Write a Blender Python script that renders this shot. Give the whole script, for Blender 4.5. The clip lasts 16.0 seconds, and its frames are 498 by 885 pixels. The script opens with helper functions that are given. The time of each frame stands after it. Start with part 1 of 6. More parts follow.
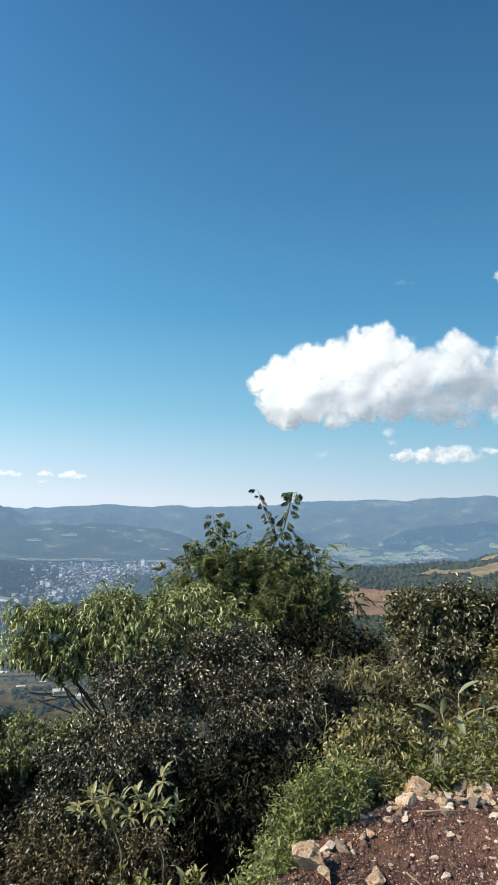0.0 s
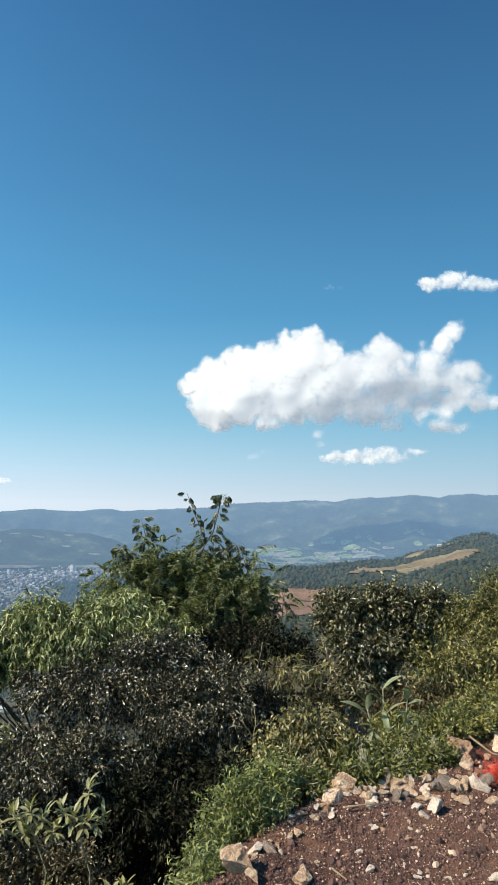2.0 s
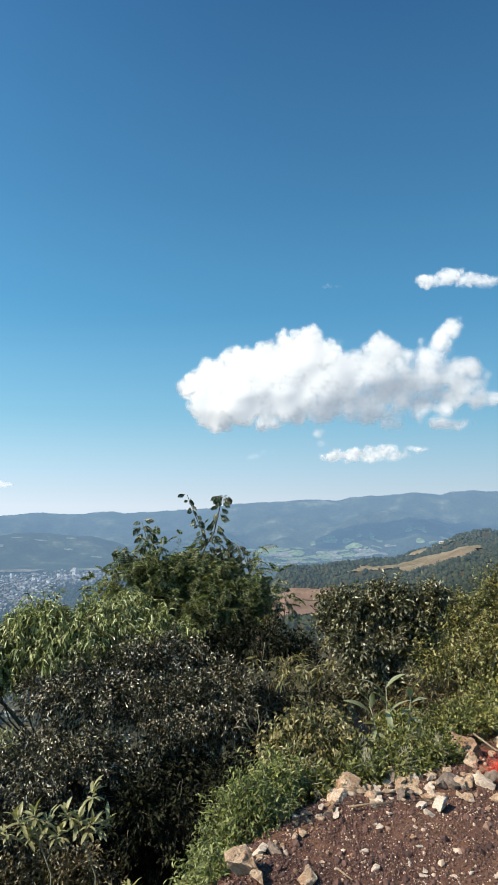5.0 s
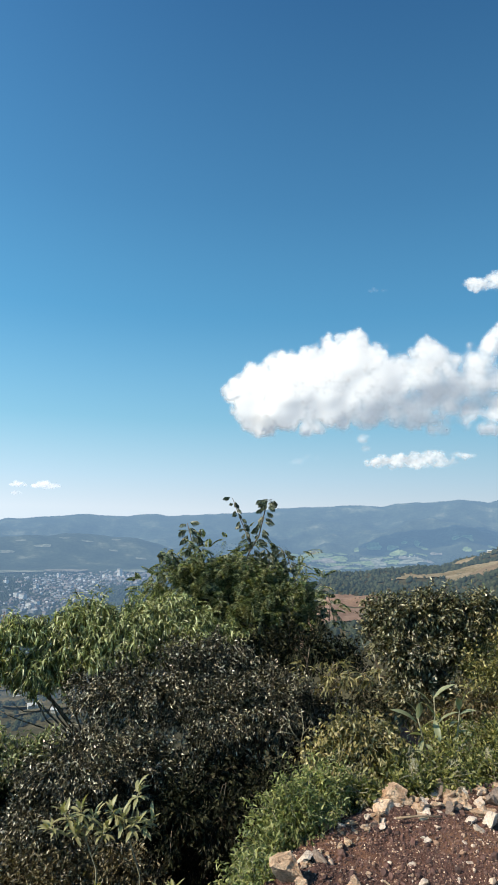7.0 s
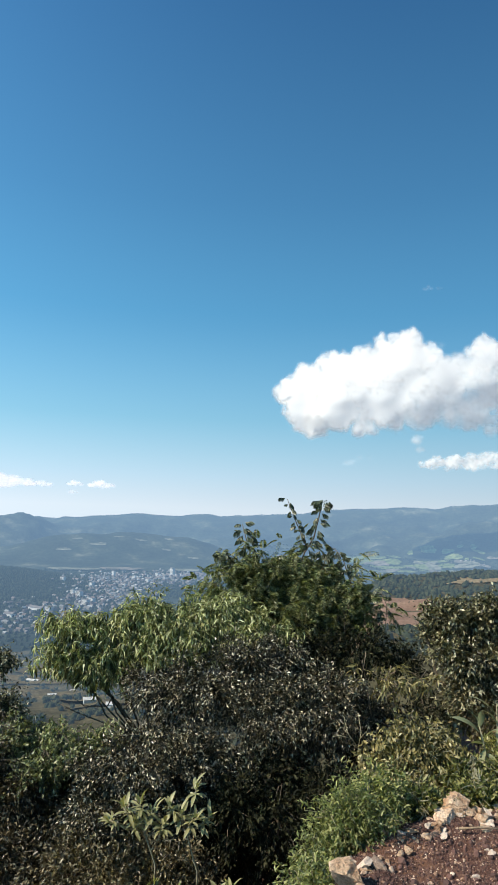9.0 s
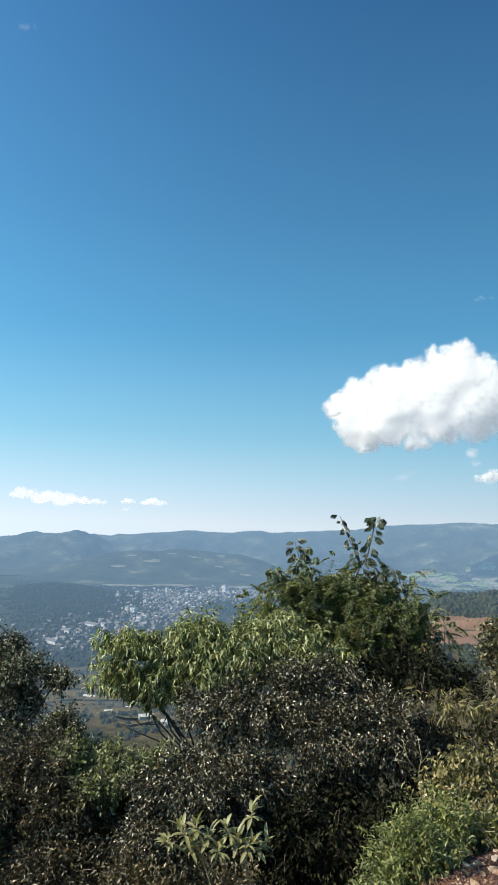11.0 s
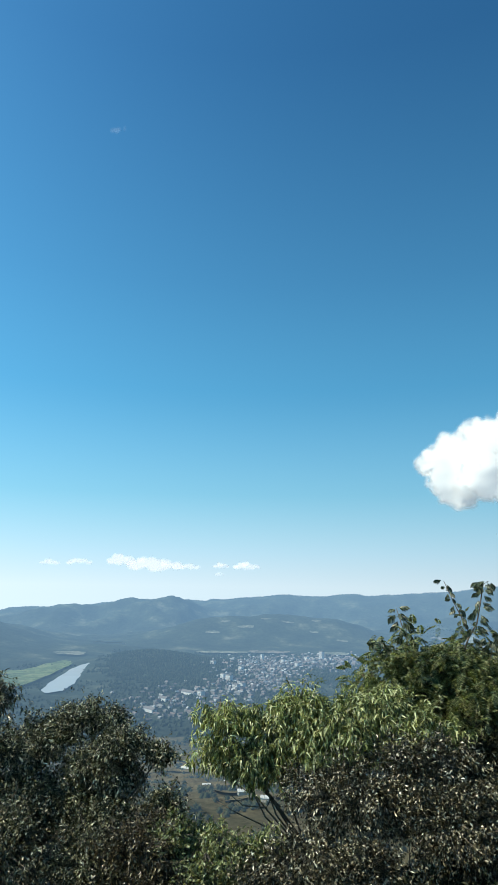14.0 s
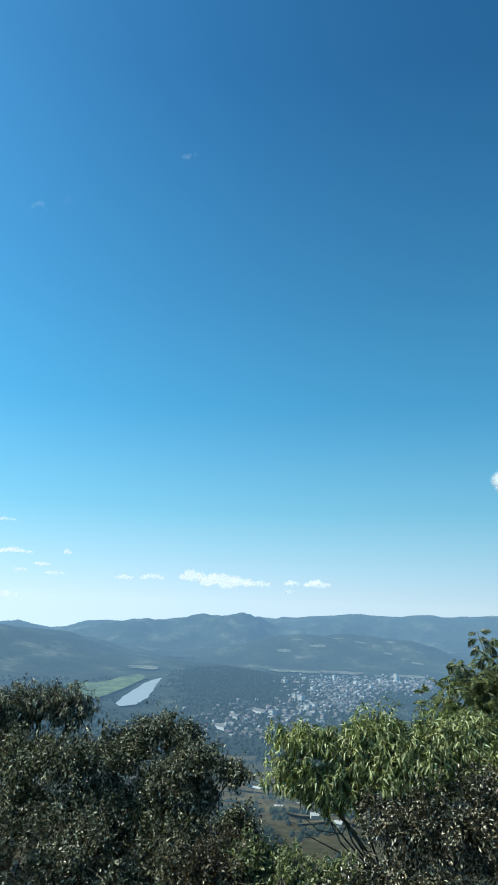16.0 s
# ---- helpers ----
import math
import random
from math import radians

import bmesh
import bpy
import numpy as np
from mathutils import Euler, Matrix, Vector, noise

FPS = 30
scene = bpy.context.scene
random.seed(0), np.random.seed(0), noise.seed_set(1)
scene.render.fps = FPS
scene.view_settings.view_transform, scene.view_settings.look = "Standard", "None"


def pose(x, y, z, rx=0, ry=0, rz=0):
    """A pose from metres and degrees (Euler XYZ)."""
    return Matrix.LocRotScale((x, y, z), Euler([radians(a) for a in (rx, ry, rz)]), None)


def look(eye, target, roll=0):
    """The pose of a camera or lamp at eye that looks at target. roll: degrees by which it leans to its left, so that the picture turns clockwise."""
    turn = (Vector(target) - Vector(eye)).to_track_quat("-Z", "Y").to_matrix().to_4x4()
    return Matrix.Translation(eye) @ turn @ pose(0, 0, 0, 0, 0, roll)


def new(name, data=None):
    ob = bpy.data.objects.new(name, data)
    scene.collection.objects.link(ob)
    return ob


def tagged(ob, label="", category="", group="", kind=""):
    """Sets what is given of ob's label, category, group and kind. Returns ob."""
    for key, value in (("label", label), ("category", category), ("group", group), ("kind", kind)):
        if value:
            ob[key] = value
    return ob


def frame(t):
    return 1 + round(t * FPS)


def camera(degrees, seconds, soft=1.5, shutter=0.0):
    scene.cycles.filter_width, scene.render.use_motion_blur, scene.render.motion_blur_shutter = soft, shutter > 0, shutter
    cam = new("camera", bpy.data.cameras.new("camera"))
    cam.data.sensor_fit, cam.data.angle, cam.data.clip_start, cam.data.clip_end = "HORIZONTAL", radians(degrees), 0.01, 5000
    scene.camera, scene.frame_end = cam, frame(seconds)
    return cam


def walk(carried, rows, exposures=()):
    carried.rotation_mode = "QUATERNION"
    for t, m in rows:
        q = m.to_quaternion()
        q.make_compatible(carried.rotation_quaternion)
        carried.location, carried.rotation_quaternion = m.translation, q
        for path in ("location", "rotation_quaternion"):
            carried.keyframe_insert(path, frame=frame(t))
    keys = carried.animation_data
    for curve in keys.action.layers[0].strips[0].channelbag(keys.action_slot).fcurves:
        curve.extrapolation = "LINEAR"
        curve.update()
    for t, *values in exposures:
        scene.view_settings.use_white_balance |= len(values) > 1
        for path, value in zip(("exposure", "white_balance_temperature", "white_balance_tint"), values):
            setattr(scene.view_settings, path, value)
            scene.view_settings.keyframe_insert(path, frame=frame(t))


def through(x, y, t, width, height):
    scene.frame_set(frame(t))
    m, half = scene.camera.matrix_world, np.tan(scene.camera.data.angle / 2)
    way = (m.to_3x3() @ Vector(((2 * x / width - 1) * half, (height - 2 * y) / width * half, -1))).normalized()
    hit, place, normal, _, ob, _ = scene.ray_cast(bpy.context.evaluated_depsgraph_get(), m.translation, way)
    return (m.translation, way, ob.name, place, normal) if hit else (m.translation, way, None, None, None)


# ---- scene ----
cam = camera(43.0, 16.0, soft=0.5)
PATH = [
    (0, pose(0.000, -0.000, 1.650, 95.40, -2.20, 0.00)),
    (0.5, pose(0.009, -0.002, 1.653, 95.23, -1.91, -1.12)),
    (1, pose(0.014, 0.004, 1.652, 95.41, -1.83, -2.45)),
    (1.5, pose(0.015, 0.001, 1.656, 95.48, -1.25, -4.66)),
    (2, pose(0.024, 0.001, 1.658, 95.78, -1.35, -6.16)),
    (2.5, pose(0.027, -0.004, 1.660, 95.86, -1.26, -7.13)),
    (3, pose(0.038, -0.006, 1.664, 95.76, -0.93, -8.40)),
    (5.5, pose(0.033, 0.008, 1.659, 95.86, -0.71, -4.91)),
    (6, pose(0.021, 0.004, 1.659, 95.97, -1.21, -3.90)),
    (6.5, pose(0.014, 0.006, 1.656, 96.10, -1.21, -3.45)),
    (7, pose(0.014, 0.017, 1.652, 96.14, -1.36, -2.16)),
    (7.5, pose(0.001, 0.015, 1.650, 95.92, -1.80, -0.93)),
    (8, pose(-0.005, 0.015, 1.651, 95.94, -1.89, 0.21)),
    (8.5, pose(-0.014, 0.019, 1.649, 96.09, -2.00, 1.51)),
    (9, pose(-0.022, 0.019, 1.651, 96.08, -1.94, 2.48)),
    (11.5, pose(-0.029, 0.031, 1.663, 97.97, -1.47, 7.84)),
    (12, pose(-0.035, 0.036, 1.666, 98.75, -1.31, 8.59)),
    (12.5, pose(-0.043, 0.033, 1.672, 100.24, -1.10, 10.90)),
    (13, pose(-0.050, 0.032, 1.688, 101.31, -1.07, 13.41)),
    (13.5, pose(-0.060, 0.034, 1.689, 102.04, -1.43, 15.29)),
    (14, pose(-0.066, 0.043, 1.698, 102.84, -0.74, 15.41)),
    (14.5, pose(-0.071, 0.043, 1.699, 103.47, -0.80, 16.26)),
    (15, pose(-0.076, 0.038, 1.700, 103.84, -1.42, 18.37)),
    (15.5, pose(-0.077, 0.042, 1.699, 104.30, -1.91, 20.34)),
    (16, pose(-0.086, 0.043, 1.697, 104.22, -1.91, 21.65)),
]
EXPOSURES = [(0.0, 0.33, 6420, 11), (9.0, 0.33, 6440, 11), (12.5, 0.36, 6460, 8), (16.0, 0.24, 5800, -1)]
walk(cam, PATH, EXPOSURES)

# ---- daylight: a clear sky and one sun from the left ----
SUN_AZ, SUN_EL = 113.0, 42.0  # degrees to the left of +y, and above the horizon
SUN_DIR = Vector((-math.sin(radians(SUN_AZ)) * math.cos(radians(SUN_EL)), math.cos(radians(SUN_AZ)) * math.cos(radians(SUN_EL)), math.sin(radians(SUN_EL))))
world = bpy.data.worlds.new("world")
scene.world = world
world.use_nodes = True
wn, wl = world.node_tree.nodes, world.node_tree.links
sky = wn.new("ShaderNodeTexSky")
sky.sky_type, sky.sun_disc = "NISHITA", False
sky.sun_elevation, sky.sun_rotation = radians(SUN_EL), radians(-SUN_AZ)
sky.altitude, sky.air_density, sky.dust_density, sky.ozone_density = 600, 1.0, 3.0, 4.0
# the pale band of haze that rings the whole horizon, thinning upwards
where, height = wn.new("ShaderNodeTexCoord"), wn.new("ShaderNodeSeparateXYZ")
wl.new(where.outputs["Generated"], height.inputs[0])
band, tone = wn.new("ShaderNodeValToRGB"), wn.new("ShaderNodeValToRGB")
for r, stops in ((band, [(0.0, (0.96,) * 3), (0.05, (0.85,) * 3), (0.14, (0.62,) * 3), (0.28, (0.36,) * 3), (0.45, (0.17,) * 3), (0.7, (0.0,) * 3)]),
                 (tone, [(0.0, (0.72, 0.83, 0.91)), (0.05, (0.58, 0.78, 0.92)), (0.14, (0.36, 0.68, 0.83)), (0.3, (0.19, 0.58, 0.82))])):
    while len(r.color_ramp.elements) < len(stops):
        r.color_ramp.elements.new(0.5)
    for e, (p, c) in zip(r.color_ramp.elements, stops):
        e.position, e.color = p, (*c, 1)
    wl.new(height.outputs["Z"], r.inputs[0])
scaled = wn.new("ShaderNodeVectorMath")
scaled.operation = "SCALE"
scaled.inputs["Scale"].default_value = 9.6
wl.new(tone.outputs[0], scaled.inputs[0])
deep, pale = wn.new("ShaderNodeMix"), wn.new("ShaderNodeMix")
deep.data_type = pale.data_type = "RGBA"
deep.blend_type = "MULTIPLY"
deep.inputs[0].default_value = 1.0
deep.inputs[7].default_value = (0.47, 1.08, 1.30, 1)
wl.new(sky.outputs[0], deep.inputs[6])
wl.new(deep.outputs[2], pale.inputs[6])
wl.new(band.outputs[0], pale.inputs[0])
wl.new(scaled.outputs[0], pale.inputs[7])
# the sky is brighter on the sun's side, all the way round
side, glow, lit = wn.new("ShaderNodeVectorMath"), wn.new("ShaderNodeMath"), wn.new("ShaderNodeVectorMath")
side.operation, glow.operation, lit.operation = "DOT_PRODUCT", "MULTIPLY_ADD", "SCALE"
side.inputs[1].default_value = (-math.sin(radians(SUN_AZ)), math.cos(radians(SUN_AZ)), 0)
glow.inputs[1].default_value, glow.inputs[2].default_value = 0.33, 1.08
wl.new(where.outputs["Generated"], side.inputs[0])
wl.new(side.outputs["Value"], glow.inputs[0])
wl.new(pale.outputs[2], lit.inputs[0])
wl.new(glow.outputs[0], lit.inputs["Scale"])
wl.new(lit.outputs[0], wn["Background"].inputs["Color"])
wn["Background"].inputs["Strength"].default_value = 0.086
sun = new("sun", bpy.data.lights.new("sun", "SUN"))
sun.data.energy, sun.data.angle, sun.data.color = 5.2, radians(0.53), (1.0, 0.87, 0.67)
sun.matrix_world = look(SUN_DIR * 200, (0, 0, 0))

# ---- materials ----
def material(name, rough=0.8, spec=0.3):
    m = bpy.data.materials.new(name)
    m.use_nodes = True
    nodes, links = m.node_tree.nodes, m.node_tree.links
    b = nodes["Principled BSDF"]
    b.inputs["Roughness"].default_value = rough
    b.inputs["Specular IOR Level"].default_value = spec
    return m, nodes, links, b


def ramp(nodes, stops):
    r = nodes.new("ShaderNodeValToRGB")
    while len(r.color_ramp.elements) < len(stops):
        r.color_ramp.elements.new(0.5)
    for e, (p, c) in zip(r.color_ramp.elements, stops):
        e.position, e.color = p, (*c, 1)
    return r


def noise_node(nodes, links, scale, detail=4, rough=0.55, coords="Object"):
    tc = nodes.new("ShaderNodeTexCoord")
    n = nodes.new("ShaderNodeTexNoise")
    n.inputs["Scale"].default_value, n.inputs["Detail"].default_value, n.inputs["Roughness"].default_value = scale, detail, rough
    links.new(tc.outputs[coords], n.inputs["Vector"])
    return n


def mix(nodes, links, fac, a, b, kind="MIX"):
    m = nodes.new("ShaderNodeMix")
    m.data_type, m.blend_type = "RGBA", kind
    for sock, v in ((m.inputs[0], fac), (m.inputs[6], a), (m.inputs[7], b)):
        if isinstance(v, (int, float)):
            sock.default_value = v
        elif isinstance(v, tuple):
            sock.default_value = (*v, 1)
        else:
            links.new(v, sock)
    return m.outputs[2]


def bumped(nodes, links, b, height, strength, distance):
    n = nodes.new("ShaderNodeBump")
    n.inputs["Strength"].default_value, n.inputs["Distance"].default_value = strength, distance
    links.new(height, n.inputs["Height"])
    links.new(n.outputs[0], b.inputs["Normal"])


def earthy(name, stops, scale, fine, rough=0.9, bump=0.5, dist=0.02, spec=0.25):
    """Ground, stone or wood: a coarse noise picks the colour, a fine one breaks it up and raises it."""
    m, nodes, links, b = material(name, rough, spec)
    big, small = noise_node(nodes, links, scale, 5), noise_node(nodes, links, fine, 6, 0.65)
    r = ramp(nodes, stops)
    links.new(big.outputs[0], r.inputs[0])
    dark = ramp(nodes, [(0.3, (0.55, 0.55, 0.55)), (0.7, (1.25, 1.25, 1.25))])
    links.new(small.outputs[0], dark.inputs[0])
    links.new(mix(nodes, links, 0.8, r.outputs[0], dark.outputs[0], "MULTIPLY"), b.inputs["Base Color"])
    bumped(nodes, links, b, small.outputs[0], bump, dist)
    return m


def leafy(name, colours, rough=0.42, through=0.3, spec=0.5):
    """Leaves: each leaf its own tint, lighter where light comes through."""
    m, nodes, links, b = material(name, rough, spec)
    g = nodes.new("ShaderNodeNewGeometry")
    r = ramp(nodes, [(i / max(1, len(colours) - 1), c) for i, c in enumerate(colours)])
    links.new(g.outputs["Random Per Island"], r.inputs[0])
    n = noise_node(nodes, links, 1.3, 3)
    tint = ramp(nodes, [(0.3, (0.7, 0.7, 0.7)), (0.7, (1.25, 1.2, 1.1))])
    links.new(n.outputs[0], tint.inputs[0])
    colour = mix(nodes, links, 0.9, r.outputs[0], tint.outputs[0], "MULTIPLY")
    links.new(colour, b.inputs["Base Color"])
    t = nodes.new("ShaderNodeBsdfTranslucent")
    links.new(mix(nodes, links, 1.0, colour, (1.6, 1.7, 0.7), "MULTIPLY"), t.inputs["Color"])
    s = nodes.new("ShaderNodeMixShader")
    s.inputs[0].default_value = through
    links.new(b.outputs[0], s.inputs[1])
    links.new(t.outputs[0], s.inputs[2])
    links.new(s.outputs[0], nodes["Material Output"].inputs["Surface"])
    return m


# blue of the haze, emitted by the far materials themselves
HAZE_GLOW = (0.266, 0.45, 0.675)


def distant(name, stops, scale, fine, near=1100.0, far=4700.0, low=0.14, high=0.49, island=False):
    """The far distance: its own colour, with blue haze put in as emission that grows with the way from the hilltop."""
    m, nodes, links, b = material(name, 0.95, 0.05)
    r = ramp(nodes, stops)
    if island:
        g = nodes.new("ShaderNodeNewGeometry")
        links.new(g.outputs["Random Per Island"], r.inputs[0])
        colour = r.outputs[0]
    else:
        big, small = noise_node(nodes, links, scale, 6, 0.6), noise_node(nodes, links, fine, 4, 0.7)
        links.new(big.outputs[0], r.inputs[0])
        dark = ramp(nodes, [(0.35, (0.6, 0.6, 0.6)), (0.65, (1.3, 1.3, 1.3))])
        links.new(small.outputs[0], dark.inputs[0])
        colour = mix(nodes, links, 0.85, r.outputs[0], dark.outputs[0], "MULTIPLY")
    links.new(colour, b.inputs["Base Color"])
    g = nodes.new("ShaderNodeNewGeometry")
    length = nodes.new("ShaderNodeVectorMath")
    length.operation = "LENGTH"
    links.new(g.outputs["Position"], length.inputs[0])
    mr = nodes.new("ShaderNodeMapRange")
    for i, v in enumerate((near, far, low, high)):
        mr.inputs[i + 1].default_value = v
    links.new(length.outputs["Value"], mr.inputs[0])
    b.inputs["Emission Color"].default_value = (*HAZE_GLOW, 1)
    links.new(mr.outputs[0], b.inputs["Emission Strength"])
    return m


DIRT = earthy("red_brown_gravelly_earth", [(0.3, (0.06, 0.033, 0.029)), (0.5, (0.115, 0.056, 0.04)), (0.72, (0.27, 0.142, 0.078))], 1.6, 60, 0.95, 0.9, 0.02)
# past 250 m the slope emits a faint blue for the haze
FOREST_FLOOR = distant("hazed_wooded_slope", [(0.3, (0.04, 0.038, 0.021)), (0.55, (0.075, 0.064, 0.038)), (0.75, (0.13, 0.105, 0.065))], 0.02, 0.25, 250, 1300, 0.0, 0.16)
ROCK = earthy("tan_limestone", [(0.3, (0.56, 0.34, 0.21)), (0.5, (0.77, 0.56, 0.4)), (0.75, (0.88, 0.72, 0.57))], 1.2, 7, 0.9, 0.8, 0.06)
_n, _l = ROCK.node_tree.nodes, ROCK.node_tree.links
_info = _n.new("ShaderNodeObjectInfo")
_r = ramp(_n, [(0.0, (0.55, 0.47, 0.42)), (0.2, (0.9, 0.84, 0.78)), (0.7, (1.1, 1.08, 1.04)), (1.0, (1.3, 1.32, 1.35))])
_l.new(_info.outputs["Random"], _r.inputs[0])
_old = _n["Principled BSDF"].inputs["Base Color"].links[0].from_socket
_l.new(mix(_n, _l, 1.0, _old, _r.outputs[0], "MULTIPLY"), _n["Principled BSDF"].inputs["Base Color"])
BARK = earthy("grey_brown_bark", [(0.3, (0.09, 0.07, 0.05)), (0.7, (0.2, 0.16, 0.12))], 6, 50, 0.9, 0.6, 0.006)
STEM = earthy("pale_dry_stem", [(0.3, (0.22, 0.2, 0.12)), (0.7, (0.36, 0.33, 0.22))], 9, 60, 0.8, 0.3, 0.003)
WOOD = earthy("weathered_wood", [(0.3, (0.2, 0.14, 0.09)), (0.7, (0.36, 0.27, 0.18))], 12, 90, 0.85, 0.4, 0.003)
# glints on the drooping leaves are put in as the palest tint
LEAF_DROOP = leafy("long_drooping_leaves", [(0.026, 0.036, 0.011), (0.07, 0.086, 0.027), (0.165, 0.185, 0.065), (0.37, 0.39, 0.18), (0.62, 0.63, 0.41)], 0.36, 0.25, 0.45)
# near-white tints paint in sun glints, near-black ones the shade between leaves
LEAF_SMALL = leafy("small_leaves_with_painted_glints", [(0.006, 0.006, 0.003), (0.009, 0.009, 0.004), (0.014, 0.013, 0.006), (0.02, 0.018, 0.009), (0.036, 0.031, 0.015), (0.085, 0.074, 0.039), (0.27, 0.24, 0.165), (0.68, 0.63, 0.52)], 0.3, 0.1, 0.35)
# same painted glints and dark gaps in a greener palette
LEAF_DEEP = leafy("deep_green_leaves_with_painted_glints", [(0.006, 0.008, 0.004), (0.01, 0.012, 0.005), (0.016, 0.019, 0.008), (0.026, 0.03, 0.013), (0.05, 0.053, 0.024), (0.13, 0.13, 0.07), (0.32, 0.31, 0.22), (0.62, 0.6, 0.48)], 0.34, 0.1, 0.3)
# near-black tints put the hollow's shade into the leaf colour
LEAF_HOLLOW_SHADE = leafy("leaves_in_painted_shade", [(0.005, 0.006, 0.003), (0.009, 0.011, 0.005), (0.018, 0.021, 0.009), (0.06, 0.06, 0.03)], 0.6, 0.05, 0.15)
LEAF_OLIVE = leafy("olive_brown_leaves", [(0.018, 0.015, 0.007), (0.042, 0.034, 0.016), (0.085, 0.067, 0.033), (0.19, 0.155, 0.083), (0.52, 0.45, 0.31)], 0.36, 0.2, 0.4)
LEAF_DULL = leafy("dull_olive_green_leaves", [(0.02, 0.02, 0.008), (0.065, 0.062, 0.022), (0.16, 0.14, 0.052), (0.3, 0.25, 0.11), (0.52, 0.46, 0.27)], 0.45, 0.3)
LEAF_FEATHER = leafy("feathery_leaflets", [(0.018, 0.027, 0.011), (0.05, 0.065, 0.026), (0.115, 0.135, 0.058), (0.27, 0.29, 0.15), (0.4, 0.41, 0.25)], 0.42, 0.3)
LEAF_TASSEL = leafy("dark_hanging_leaflets", [(0.012, 0.018, 0.01), (0.03, 0.04, 0.02), (0.07, 0.085, 0.045), (0.2, 0.22, 0.15)], 0.4, 0.2)
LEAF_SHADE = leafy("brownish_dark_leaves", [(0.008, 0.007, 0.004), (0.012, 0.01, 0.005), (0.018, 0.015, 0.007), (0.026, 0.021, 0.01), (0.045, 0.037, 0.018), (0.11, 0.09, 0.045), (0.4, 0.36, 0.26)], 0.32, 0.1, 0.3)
LEAF_SUNNY = leafy("sunlit_weed_leaves", [(0.035, 0.042, 0.012), (0.12, 0.128, 0.034), (0.26, 0.255, 0.075), (0.5, 0.45, 0.19)], 0.5, 0.35)
LEAF_BUSH = leafy("dark_bush_leaves", [(0.012, 0.012, 0.005), (0.026, 0.026, 0.011), (0.06, 0.058, 0.026), (0.2, 0.185, 0.1), (0.54, 0.5, 0.36)], 0.3, 0.2, 0.45)
LEAF_GOLD = leafy("yellow_green_leaves", [(0.024, 0.029, 0.01), (0.07, 0.074, 0.025), (0.18, 0.175, 0.06), (0.33, 0.3, 0.11), (0.56, 0.49, 0.26)], 0.5, 0.35)
LEAF_WEED = leafy("fresh_weed_leaves", [(0.022, 0.028, 0.009), (0.075, 0.09, 0.023), (0.175, 0.182, 0.05), (0.4, 0.375, 0.16)], 0.5, 0.35)
LEAF_BROAD = leafy("broad_grey_green_leaves", [(0.15, 0.15, 0.065), (0.28, 0.27, 0.13), (0.5, 0.48, 0.29)], 0.45, 0.25)
LEAF_NETTLE = leafy("nettle_leaves", [(0.034, 0.046, 0.013), (0.1, 0.124, 0.034), (0.205, 0.225, 0.072), (0.42, 0.42, 0.19)], 0.45, 0.3)
LEAF_PALE = leafy("pale_lance_leaves", [(0.16, 0.18, 0.09), (0.25, 0.27, 0.15), (0.4, 0.4, 0.27)], 0.42, 0.25)
LEAF_BROWN = leafy("dry_brown_leaves", [(0.04, 0.034, 0.016), (0.1, 0.078, 0.036), (0.2, 0.15, 0.075), (0.13, 0.125, 0.045)], 0.6, 0.25)
WOODS = leafy("tree_canopies", [(0.03, 0.042, 0.018), (0.05, 0.062, 0.026), (0.08, 0.085, 0.036)], 0.8, 0.1, 0.1)
# canopies with the haze put in as a faint blue emission
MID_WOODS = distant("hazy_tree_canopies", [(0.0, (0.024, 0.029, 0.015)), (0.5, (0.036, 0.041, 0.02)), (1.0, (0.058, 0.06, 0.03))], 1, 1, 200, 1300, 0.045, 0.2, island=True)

# ---- helpers for meshes ----


def sheet(name, verts, faces, mats, smooth=True):
    me = bpy.data.meshes.new(name)
    me.from_pydata([tuple(v) for v in verts], [], [tuple(int(i) for i in f) for f in faces])
    for m in mats if isinstance(mats, (list, tuple)) else [mats]:
        me.materials.append(m)
    if smooth:
        me.polygons.foreach_set("use_smooth", [True] * len(me.polygons))
    return me


def part(name, me, parent=None, label=""):
    ob = new(name, me)
    ob.parent = parent
    return tagged(ob, label)


def thing(name, x, y, z, label, category, group="", kind=""):
    ob = new(name)
    ob.location = (x, y, z)
    return tagged(ob, label, category, group, kind)


